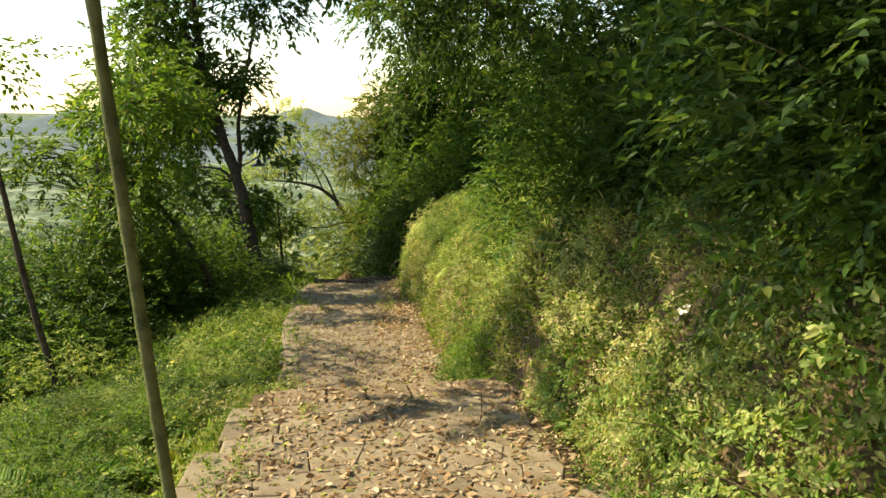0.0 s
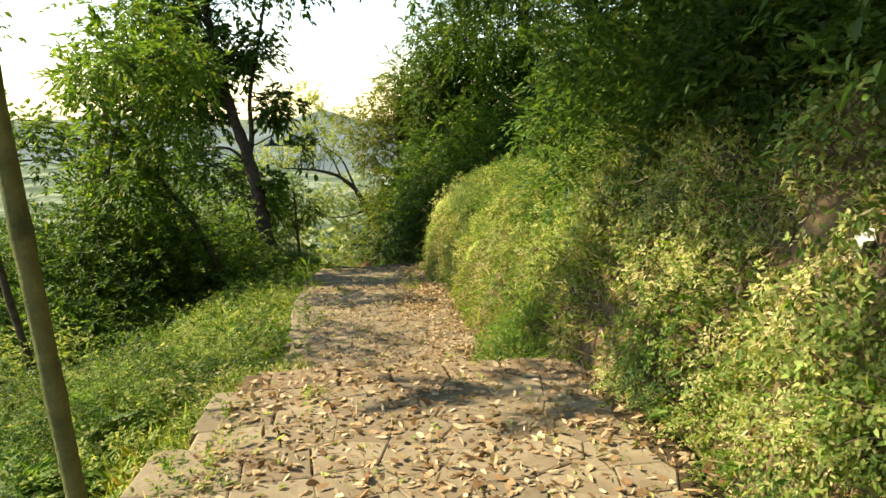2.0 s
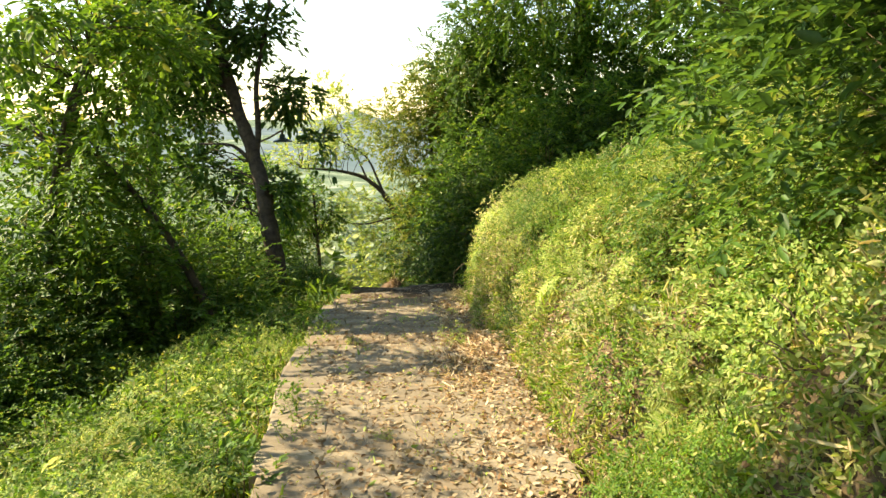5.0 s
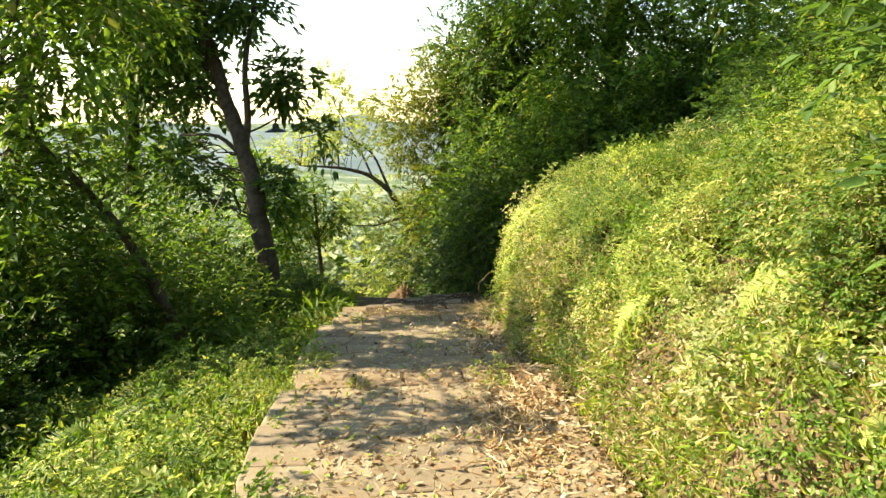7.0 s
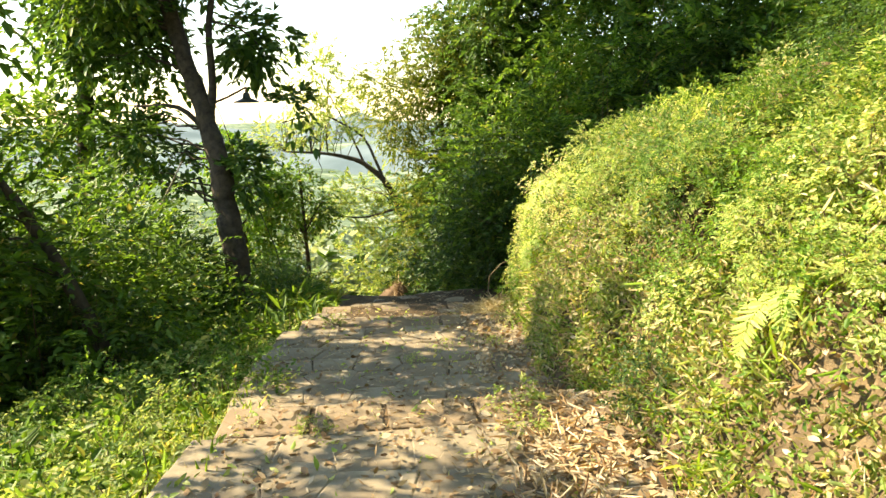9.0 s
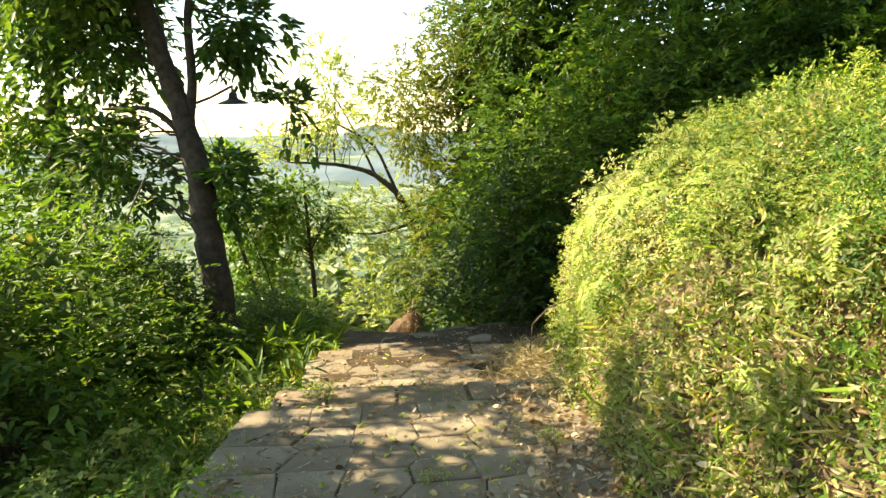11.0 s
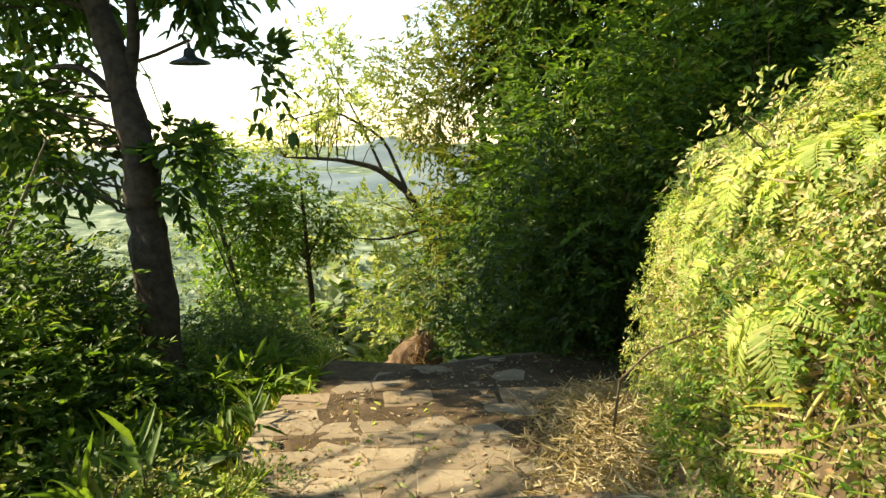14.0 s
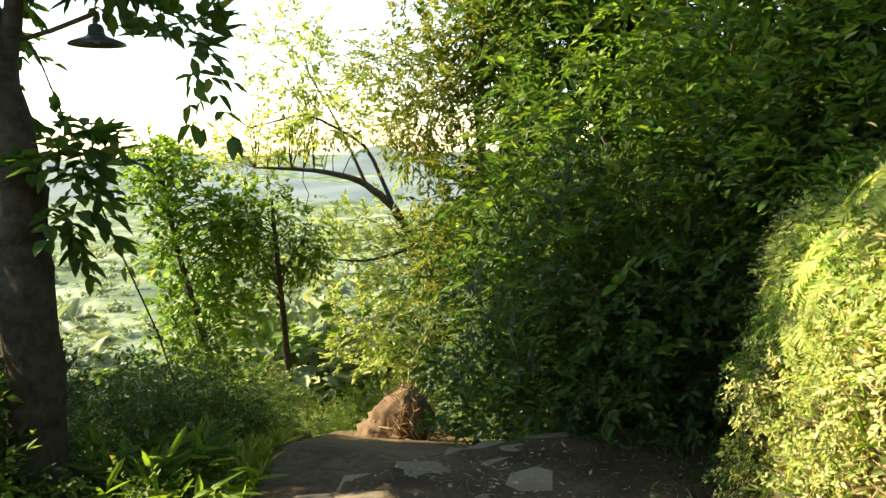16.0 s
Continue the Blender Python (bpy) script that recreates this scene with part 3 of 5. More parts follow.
# ---- trees ----
tree("lamp_tree", [(-5.72, 18.1, -3.75), (-5.85, 18.3, -2.65), (-6.1, 18.65, -1.7), (-6.28, 18.9, -1.0), (-6.6, 19.2, 0.0), (-6.97, 19.4, 0.75), (-7.35, 19.6, 1.9), (-7.7, 19.8, 3.2), (-7.9, 19.9, 5.6), (-8.1, 20.0, 8.0)],
     [0.24, 0.21, 0.195, 0.185, 0.16, 0.15, 0.13, 0.1, 0.08, 0.05],
     [([(-6.58, 19.2, -0.1), (-6.52, 19.35, 0.5), (-6.6, 19.5, 1.5), (-6.3, 19.7, 3.0), (-5.9, 19.7, 4.8)], 0.085, 0.03),
      ([(-6.6, 19.5, 1.6), (-6.1, 19.7, 1.5), (-5.55, 19.8, 0.9), (-5.3, 19.8, 0.35)], 0.022, 0.006),
      ([(-6.5, 19.1, -0.3), (-7.1, 19.2, 0.2), (-8.0, 19.3, 0.2)], 0.06, 0.02),
      ([(-7.7, 19.8, 3.4), (-8.6, 20, 4.6), (-9.6, 20.2, 5.4)], 0.06, 0.02)],
     # Crowns centred above z 6 are out of view, added to shade the thicket.
     [((-4.6, 20.8, 8.4), (2.3, 2.3, 0.9), 300), ((-6.3, 18.5, 6.4), (1.8, 1.4, 1.1), 380), ((-6.9, 19.9, 5.6), (2.0, 1.9, 1.7), 760), ((-6.9, 20.6, 8.2), (2.3, 2.3, 1.5), 460), ((-8.9, 20, 3.6), (1.4, 1.4, 1.6), 420), ((-6.6, 19.8, 3.0), (0.7, 0.8, 0.45), 100), ((-5.3, 19.8, 0.16), (0.2, 0.22, 0.17), -18), ((-6.0, 19.9, 1.4), (0.5, 0.45, 0.38), -95), ((-8.3, 19.6, 1.5), (1.0, 1.0, 0.8), 240), ((-7.4, 20.0, 2.2), (0.9, 0.8, 0.6), -120), ((-6.2, 19.2, -0.9), (0.4, 0.4, 0.45), -40), ((-8.0, 19.3, -0.6), (0.8, 0.7, 0.7), 110)],
     LEAF_SHADED, (0.2, 0.085), "tall dark-barked leaning tree carrying a lamp on its trunk", seed=3, spray_len=0.4, pairs=4, droop=0.55)
tree("broad_tree", [(-9.6, 15.6, -4.0), (-9.2, 15.8, -1.0), (-8.6, 16.0, 1.2), (-8.0, 16.2, 2.6)], [0.2, 0.16, 0.11, 0.05], [],
     [((-6.9, 15.3, 2.3), (0.75, 1.0, 0.35), 170), ((-7.7, 18.4, 2.4), (0.8, 0.9, 0.7), 200), ((-10.2, 15.4, 0.6), (1.0, 1.0, 0.9), 160)],
     LEAF_MID, (0.15, 0.065), "broad-crowned green tree standing below the path", seed=16, spray_len=0.42, pairs=5)
tree("creeper_tree", [(-10.6, 21.0, -4.2), (-10.4, 21.0, -1.5), (-10.0, 20.9, 1.2), (-9.8, 20.8, 3.8), (-9.6, 20.7, 6.0)], [0.22, 0.19, 0.15, 0.12, 0.05], [],
     [((-9.6, 20.6, 3.2), (1.2, 1.2, 1.8), 520), ((-9.4, 20.6, 0.6), (1.1, 1.2, 1.4), 380), ((-11.4, 20.6, -0.6), (1.4, 1.3, 1.2), 260), ((-9.4, 20.4, 5.4), (1.3, 1.3, 1.3), 200)],
     LEAF_MID, (0.16, 0.085), "tree smothered in leafy green creeper", seed=4, spray_len=0.4, pairs=4)
tree("leaning_tree", [(-4.95, 14.0, -3.2), (-5.2, 14.0, -2.0), (-5.9, 14.0, -0.6), (-6.5, 13.6, 0.4)], [0.085, 0.075, 0.055, 0.025], [],
     [((-6.5, 13.5, 0.3), (0.8, 0.8, 0.7), 150), ((-6.0, 13.2, -0.8), (0.7, 0.6, 0.6), 90)],
     LEAF_MID, (0.13, 0.055), "slender leaning tree at the edge of the undergrowth", seed=5, pairs=5)
tree("slender_tree", [(-7.4, 13.2, -3.9), (-7.3, 13.2, -1.2), (-6.9, 13.3, 0.6), (-6.3, 13.4, 2.0)], [0.07, 0.06, 0.04, 0.018], [],
     [((-5.6, 13.4, 1.75), (0.8, 0.8, 0.7), 150), ((-6.4, 13.4, 2.6), (1.0, 0.9, 0.8), 160), ((-7.6, 13.8, 1.3), (0.8, 0.6, 0.9), 160), ((-7.4, 13.6, -0.2), (0.7, 0.6, 0.8), 120), ((-5.7, 11.2, 2.0), (0.45, 0.3, 0.4), 60)],
     LEAF_MID, (0.14, 0.06), "slender leafy tree over the undergrowth", seed=52, pairs=5)
tree("slanting_sapling", [(-5.6, 9.0, -2.0), (-5.87, 9.0, -0.39), (-6.02, 9.0, 1.17), (-6.3, 9.0, 2.6)], [0.05, 0.045, 0.035, 0.02], [],
     [((-6.4, 9.0, 3.0), (0.9, 0.9, 0.6), 90)],
     LEAF_MID, (0.1, 0.05), "thin slanting sapling in the undergrowth", seed=51, pairs=4)
# Added tree outside the camera's view; its crowns keep sun off the near bank.
tree("roadside_tree", [(-9.0, 7.4, -3.0), (-8.8, 7.4, 0.4), (-7.8, 7.5, 3.6), (-6.0, 7.6, 6.0), (-4.6, 7.8, 7.0)], [0.22, 0.19, 0.15, 0.1, 0.04], [],
     [((-4.2, 6.6, 7.2), (1.2, 1.6, 0.5), 440), ((-2.2, 5.6, 7.3), (1.2, 1.4, 0.6), 300), ((-4.8, 3.7, 7.2), (1.3, 1.1, 0.5), 90), ((-1.6, 8.2, 7.4), (1.2, 1.5, 0.6), 260), ((-6.2, 7.2, 5.6), (0.9, 1.0, 0.6), 60)],
     LEAF_MID, (0.18, 0.08), "unseen spreading tree added beside the undergrowth to shade the near bank", seed=17, pairs=5)
tree("arching_tree", [(-4.5, 28.2, -7.0), (-4.65, 28.0, -4.6), (-5.2, 28.0, -3.0), (-5.7, 28.0, -2.1), (-6.4, 28.0, -1.55), (-7.4, 28.0, -1.32), (-8.7, 27.8, -1.25)], [0.16, 0.13, 0.11, 0.09, 0.07, 0.05, 0.02],
     [([(-5.7, 28, -2.1), (-6.3, 28.2, -0.8), (-7.6, 28.2, -0.1), (-9.0, 28.3, -0.4)], 0.05, 0.015), ([(-6.3, 28, -1.6), (-6.8, 28.1, -0.5), (-7.6, 28, 1.0)], 0.04, 0.012), ([(-5.2, 28, -3.0), (-6.3, 27.8, -3.3), (-7.4, 27.7, -3.2)], 0.04, 0.012)],
     [((-7.9, 28.2, 1.0), (0.9, 0.9, 1.1), 150), ((-7.0, 28.2, 0.0), (1.7, 1.2, 0.8), 190), ((-8.9, 28, -0.9), (1.1, 1.0, 0.7), 150), ((-6.6, 29.2, -3.4), (1.9, 0.9, 1.1), 330), ((-5.8, 29.0, -5.2), (1.5, 0.9, 1.2), 300)],
     LEAF_LIGHT, (0.13, 0.05), "arching tree with sparse yellow-green foliage", seed=6, spray_len=0.36, pairs=6, droop=0.12)

tree("feathery_tree", [(-3.2, 27.4, -6.6), (-3.4, 27.2, -3.5), (-3.6, 27.0, -1.4), (-3.8, 26.8, 0.3)], [0.2, 0.16, 0.1, 0.03], [],
     [((-4.1, 26.2, 0.3), (1.1, 1.0, 1.6), 760), ((-3.6, 25.8, -1.9), (1.0, 0.9, 1.3), 430), ((-3.8, 25.6, -3.8), (0.9, 0.8, 1.1), 330), ((-2.7, 26.0, 1.2), (1.0, 0.9, 1.5), 700), ((-3.2, 25.9, 1.9), (1.0, 0.9, 0.7), 260), ((-5.4, 26.8, 0.9), (0.45, 0.5, 0.6), 50)],
     LEAF_OLIVE, (0.13, 0.044), "tall feathery olive-green tree beside the thicket", seed=14, spray_len=0.5, pairs=6, up=0.3)
tree("overhanging_tree", [(3.6, 16.0, 0.6), (2.8, 15.8, 2.6), (1.2, 15.4, 4.2), (-0.4, 15.0, 4.6)], [0.16, 0.13, 0.09, 0.03], [],
     [((-1.35, 15.0, 3.75), (0.75, 0.8, 0.65), 120), ((-0.5, 15.2, 3.3), (0.6, 0.7, 0.8), 110), ((0.6, 15.4, 3.6), (1.0, 1.0, 1.0), 170), ((2.2, 15.6, 3.6), (1.2, 1.2, 1.2), 220)],
     LEAF_MID, (0.12, 0.045), "tree leaning out over the path from the bank", seed=15, spray_len=0.45, pairs=6, droop=0.6)

tree("overhanging_tree", [(4.2, 9.2, 1.2), (3.4, 9.2, 3.0), (2.0, 9.1, 4.0), (0.2, 9.2, 4.2)], [0.13, 0.1, 0.07, 0.025], [],
     [((-0.4, 9.3, 3.6), (0.6, 0.7, 0.5), 130), ((0.8, 9.1, 3.5), (0.8, 0.8, 0.6), 210), ((2.1, 8.9, 3.3), (0.9, 0.9, 0.7), 240)],
     LEAF_SHADED, (0.12, 0.04), "tree drooping over the path from the near bank, darkened for shade", seed=19, spray_len=0.45, pairs=6, droop=0.6)

# the thicket at the end of the path, its shade partly put into leaf colour
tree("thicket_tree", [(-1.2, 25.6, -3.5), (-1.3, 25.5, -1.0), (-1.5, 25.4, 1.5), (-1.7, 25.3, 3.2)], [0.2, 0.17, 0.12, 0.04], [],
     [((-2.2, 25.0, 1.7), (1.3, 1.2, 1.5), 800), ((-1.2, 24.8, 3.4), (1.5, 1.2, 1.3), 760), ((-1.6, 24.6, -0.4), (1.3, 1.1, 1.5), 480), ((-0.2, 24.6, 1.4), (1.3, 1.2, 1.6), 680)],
     LEAF_SHADED, (0.13, 0.052), "dense thicket tree below the bank, leaves darkened for shade", seed=61, spray_len=0.45, pairs=7)
tree("thicket_tree", [(0.9, 23.4, -2.5), (0.9, 23.4, -0.5), (1.0, 23.3, 2.0), (0.9, 23.2, 4.2)], [0.2, 0.17, 0.12, 0.04], [],
     [((0.3, 22.8, 3.6), (1.7, 1.2, 1.4), 820), ((1.2, 22.6, 1.6), (1.4, 1.1, 1.5), 480), ((-0.3, 22.6, 0.6), (1.1, 1.0, 1.5), 420), ((2.4, 22.8, 3.4), (1.4, 1.2, 1.5), 420)],
     LEAF_MID, (0.13, 0.052), "broad green tree rising behind the bank", seed=62, spray_len=0.5, pairs=6)

# saplings and slim trees below the path's end
tree("sapling", [(-8.71, 26.0, -7.63), (-8.71, 26.0, -6.83), (-8.97, 26.0, -5.5), (-9.27, 26.0, -4.09), (-9.61, 26.0, -2.6), (-9.74, 26.0, -1.5), (-9.82, 26.0, -0.63)], [0.1, 0.09, 0.08, 0.06, 0.05, 0.035, 0.02], [],
     [((-9.79, 26.0, -1.17), (0.5, 0.6, 0.6), 230), ((-9.17, 26.0, -2.49), (0.9, 0.7, 0.7), 260), ((-9.08, 26.0, -4.08), (0.85, 0.7, 0.9), 320), ((-8.37, 26.0, -2.16), (0.6, 0.6, 0.6), 150)],
     LEAF_MID, (0.15, 0.08), "young bright-leaved tree with a bent stem", seed=11, spray_len=0.36, pairs=3, sides=8)
tree("slim_tree", [(-7.87, 27.0, -8.07), (-7.87, 27.0, -7.07), (-7.87, 27.0, -5.33), (-7.94, 27.0, -3.7), (-7.98, 27.0, -2.41), (-7.99, 27.0, -1.71)], [0.1, 0.09, 0.08, 0.06, 0.045, 0.02],
     [([(-7.94, 27.0, -3.7), (-8.23, 27.0, -3.24), (-8.51, 27.0, -2.76)], 0.03, 0.012), ([(-7.93, 27.0, -3.6), (-7.59, 27.0, -2.99), (-7.32, 27.0, -2.64)], 0.03, 0.012)],
     [((-8.08, 27.2, -2.44), (0.9, 0.7, 0.9), 260), ((-8.73, 27.2, -3.41), (0.7, 0.6, 0.5), 120), ((-7.42, 27.2, -3.03), (0.5, 0.5, 0.5), 70)],
     LEAF_MID, (0.12, 0.055), "slim straight young tree with a small crown", seed=12, spray_len=0.32, pairs=4, sides=8)


def palm(x, y, z0, z1):
    r = np.random.default_rng(8)
    root = tagged(new("palm"), "slender pale-stemmed palm on the slope below", "palm")
    root.location = (x, y, z0)
    h = z1 - z0
    tubes("trunk", [(bend((0, 0, 0), (0.05, 0, h), 14, 0.0, r, 0.002), np.linspace(0.11, 0.07, 14))], BARK_PALE, root, 9)
    for k in range(11):
        az = 2 * math.pi * k / 11 + r.uniform(-0.2, 0.2)
        f = fern_frond(r, root, 1.25, az, r.uniform(0.5, 1.1), LEAF_MID)
        f.location = (0.05, 0, h)
    return root


palm(-10.4, 36.0, float(land(-10.4, 36.0)) - 0.1, -6.25)

# added tall trees, crowns out of view, that shade the bank and the thicket
for k, (x, y, cr) in enumerate((
        (4.6, 3.2, [((-0.6, 4.2, 8.2), (2.2, 3.2, 1.1), 330), ((3.0, 3.4, 7.6), (2.6, 3.0, 1.4), 300)]),
        (5.2, 9.5, [((1.6, 8.6, 8.4), (1.5, 2.2, 1.0), 170), ((4.8, 9.6, 7.6), (2.4, 2.6, 1.5), 260)]),
        (1.4, 23.5, [((-2.4, 21.6, 6.8), (2.6, 2.3, 1.2), 420), ((1.2, 23.0, 6.4), (2.8, 2.6, 1.6), 330)]))):
    z = float(land(x, y))
    tree("canopy_tree", [(x, y, z - 0.3), (x - 0.3, y, z + 1.8), (x - 0.5, y + 0.1, 5.0), (x - 0.9, y, 7.6)], [0.3, 0.24, 0.18, 0.08],
         [([(x - 0.5, y + 0.1, 5.0), ((x + c[0]) / 2, (y + c[1]) / 2, 6.6), (c[0], c[1], c[2] - 0.3)], 0.11, 0.03) for c, _, _ in cr], cr,
         LEAF_SHADED, (0.26, 0.12), "tall hillside tree added to shade the bank and thicket", seed=30 + k, spray_len=0.6, pairs=4)


# ---- the lamp on the tree ----
def lathe(name, prof, mat, parent, n=28):
    ang = np.linspace(0, 2 * np.pi, n, endpoint=False)
    v = np.concatenate([np.stack([r * np.cos(ang), r * np.sin(ang), np.full(n, z)], -1) for r, z in prof])
    f = [(k * n + j, k * n + (j + 1) % n, (k + 1) * n + (j + 1) % n, (k + 1) * n + j) for k in range(len(prof) - 1) for j in range(n)]
    return raw(name, v, np.array(f), mat, parent, True)


lamp = tagged(new("street_lamp"), "dark enamelled shade lamp on a rusty arm fixed to the tree", "lamp")
lamp.location = (-6.13, 19.78, 0.22)
shade = lathe("shade", [(0.235, 0.0), (0.232, 0.018), (0.2, 0.035), (0.13, 0.062), (0.085, 0.08), (0.07, 0.1), (0.064, 0.15), (0.05, 0.175), (0.02, 0.185),
                        (0.015, 0.178), (0.046, 0.168), (0.06, 0.145), (0.066, 0.098), (0.082, 0.074), (0.128, 0.056), (0.198, 0.029), (0.229, 0.0)], METAL, lamp)
lathe("lampholder", [(0.0, 0.24), (0.012, 0.24), (0.022, 0.22), (0.024, 0.17), (0.018, 0.1), (0.0, 0.1)], RUST, lamp, 14)
BULB, nt, b = material("opal_bulb", 0.3, 0.5)
nt.links.new(ramp(nt, tex(nt, 9, 2), [(0.4, (0.6, 0.6, 0.56)), (0.7, (0.72, 0.72, 0.68))]), b.inputs["Base Color"])
lathe("bulb", [(0.0, 0.012), (0.018, 0.016), (0.03, 0.034), (0.028, 0.055), (0.014, 0.085), (0.012, 0.11)], BULB, lamp, 14)
arm = tubes("arm", [(np.array([(-0.45, -0.42, 0.0), (-0.25, -0.24, 0.1), (-0.02, 0.0, 0.26), (0.01, 0.0, 0.265)]), [0.021, 0.021, 0.021, 0.02])], RUST, lamp, 10)
tubes("hanger", [(np.array([(0, 0, 0.265), (0.004, 0, 0.25), (0, 0, 0.225)]), [0.006, 0.006, 0.006])], RUST, lamp, 6)
CABLE, nt, b = material("cable_sheath", 0.6, 0.3)
nt.links.new(ramp(nt, tex(nt, 30, 3), [(0.4, (0.02, 0.02, 0.02)), (0.7, (0.05, 0.05, 0.045))]), b.inputs["Base Color"])
cable = tubes("cable", [(np.array([(-6.72, 19.62, 0.32), (-6.62, 19.66, 0.1), (-6.42, 19.7, -0.6), (-6.08, 19.7, -1.57), (-5.8, 19.75, -2.4), (-5.62, 19.9, -3.6)]), [0.008] * 6)], CABLE, None, 6)
tagged(cable, "thin black cable hanging down beside the lamp tree", "cable")

# ---- leaning bamboo pole, dead branches, earth outcrop ----
pole = tagged(new("bamboo_pole"), "leaning weathered bamboo pole planted beside the path", "pole")
pa, pb = Vector((-0.93, 3.5, -0.62)), Vector((-1.19, 3.5, 4.4))
r = np.random.default_rng(2)
n = 46
s = np.linspace(0, 1, n)
pts = np.array(pa)[None] + s[:, None] * np.array(pb - pa)[None]
pts[:, 0] -= 0.02 * np.sin(s * np.pi)
rad = np.interp(s, [0, 1], [0.036, 0.03]) * (1 + 0.12 * (np.arange(n) % 5 == 0)) * r.uniform(0.98, 1.02, n)
tubes("cane", [(pts, rad)], BAMBOO, pole, 10)
dead = tubes("dead_branch", [(np.array([(-7.6, 17.5, -2.7), (-7.1, 17.5, -1.9), (-6.75, 17.5, -1.5), (-6.45, 17.5, -1.05), (-6.17, 17.5, -0.6)]), [0.03, 0.026, 0.022, 0.016, 0.008]),
                             (np.array([(-6.9, 17.5, -1.7), (-6.95, 17.45, -1.3), (-6.85, 17.4, -0.95)]), [0.014, 0.01, 0.005])], BARK_PALE, None, 7)
tagged(dead, "bare pale dead branch leaning in the bushes", "branch")
stick = tubes("stick", [(np.array([(-1.5, 15.5, -1.95), (-1.48, 15.5, -1.72), (-1.35, 15.52, -1.58), (-1.15, 15.55, -1.5)]), [0.007, 0.007, 0.006, 0.004])], TWIG, None, 6)
tagged(stick, "thin bent stick poking out of the bank", "stick")


def outcrop():
    """Worn lump of bare earth, grooved by rain, with a tuft of dry grass on top."""
    n, m = 40, 18
    rr = []
    for j in range(m):
        f = j / (m - 1)
        for k in range(n):
            a = 2 * math.pi * k / n
            groove = 0.1 * math.sin(9 * a + 3 * f) + 0.06 * math.sin(17 * a)
            w = 0.46 * (1 - f ** 3) + 0.06 * (1 - f)
            p = Vector((math.cos(a) * w * 0.95 - 0.34 * (1 - f), math.sin(a) * w * 0.6, f * 0.95))
            d = noise.fractal(p * 3.4, 0.7, 2.1, 6) * 0.2 + groove * (1 - f)
            rr.append((p.x * (1 + d) + d * 0.12, p.y * (1 + d), p.z + d * 0.16))
    f = [(j * n + k, j * n + (k + 1) % n, (j + 1) * n + (k + 1) % n, (j + 1) * n + k) for j in range(m - 1) for k in range(n)]
    root = tagged(new("earth_outcrop"), "low lump of bare brown earth topped with dry grass", "outcrop")
    root.location = (-3.95, 22.0, float(land(-3.95, 22.0)) - 0.22)
    raw("lump", np.array(rr), np.array(f), STUMP, root, True)
    r = np.random.default_rng(6)
    c = 900
    q = r.normal(size=(c, 2)) * [0.3, 0.2]
    p = np.stack([q[:, 0] - 0.05, q[:, 1], np.clip(0.95 - (np.abs(q[:, 0]) * 2.0 + np.abs(q[:, 1]) * 1.5) * 0.8, 0.0, 1.0) + 0.02], -1)
    v, fc = leaf_arrays(p, r.normal(size=(c, 3)) + [-0.3, 0, 0.3], r.normal(size=(c, 3)), 0.2 * r.uniform(0.5, 1.4, c), 0.008)
    tagged(raw("dry_grass", v, fc, DEAD, root), "dry grass hanging over the earth", kind="stuff")
    return root


outcrop()


# ---- undergrowth: prototypes, kept and copied ----
rng = np.random.default_rng(21)
# Weed copies differ in leaf tone: plain, sun-lightened, half-dry, shade-darkened.
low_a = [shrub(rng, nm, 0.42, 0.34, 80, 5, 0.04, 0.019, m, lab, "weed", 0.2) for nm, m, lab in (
    ("weed", LEAF_MID, "low leafy green weed in the undergrowth"), ("sunlit_weed", LEAF_LIGHT, "low yellow-green weed, lightened to look sunlit"), ("dry_weed", LEAF_DRYMIX, "half-dry straggling weed on the bank"), ("dark_weed", LEAF_SHADED, "low weed with leaves darkened to look shaded"))]
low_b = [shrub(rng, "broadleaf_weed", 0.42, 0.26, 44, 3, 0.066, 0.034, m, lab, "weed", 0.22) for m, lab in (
    (LEAF_MID, "broad-leaved green weed beside the path"), (LEAF_LIGHT, "broad-leaved yellow-green weed, lightened to look sunlit"))]
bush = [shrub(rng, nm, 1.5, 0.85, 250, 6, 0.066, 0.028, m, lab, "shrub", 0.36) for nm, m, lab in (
    ("shrub", LEAF_MID, "dense green feathery-leaved shrub"), ("dark_shrub", LEAF_SHADED, "dense green shrub with leaves darkened to look shaded"), ("sunlit_shrub", LEAF_LIGHT, "yellow-green feathery shrub, lightened to look sunlit"))]
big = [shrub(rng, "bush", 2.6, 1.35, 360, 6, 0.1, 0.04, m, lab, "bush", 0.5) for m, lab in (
    (LEAF_SHADED, "tall green bush on the slope, leaves darkened for shade"), (LEAF_MID, "tall green bush on the slope"))]
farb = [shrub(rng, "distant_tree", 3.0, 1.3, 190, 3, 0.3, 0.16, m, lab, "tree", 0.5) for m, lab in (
    (LEAF_HAZED, "tree on the far hillside, leaves greyed for haze"), (LEAF_MID, "green tree on the slope below"))]
ferns = [fern(rng, l, n, FERN_MAT, lab) for l, n, lab in ((0.46, 8, "bright yellow-green fern on the sunny bank"), (0.55, 8, "large arching yellow-green fern"), (0.32, 7, "small fern among weeds"))]
fronds = [fern(rng, l, n, m, lab, nm) for l, n, m, nm, lab in ((0.85, 9, LEAF_MID, "feathery_fern", "tall feathery green fern in the undergrowth"), (1.05, 8, LEAF_SHADED, "shade_fern", "large undergrowth fern with fronds darkened for shade"), (0.7, 9, LEAF_LIGHT, "sunny_fern", "feathery green fern at the path edge, lightened to look sunlit"))]
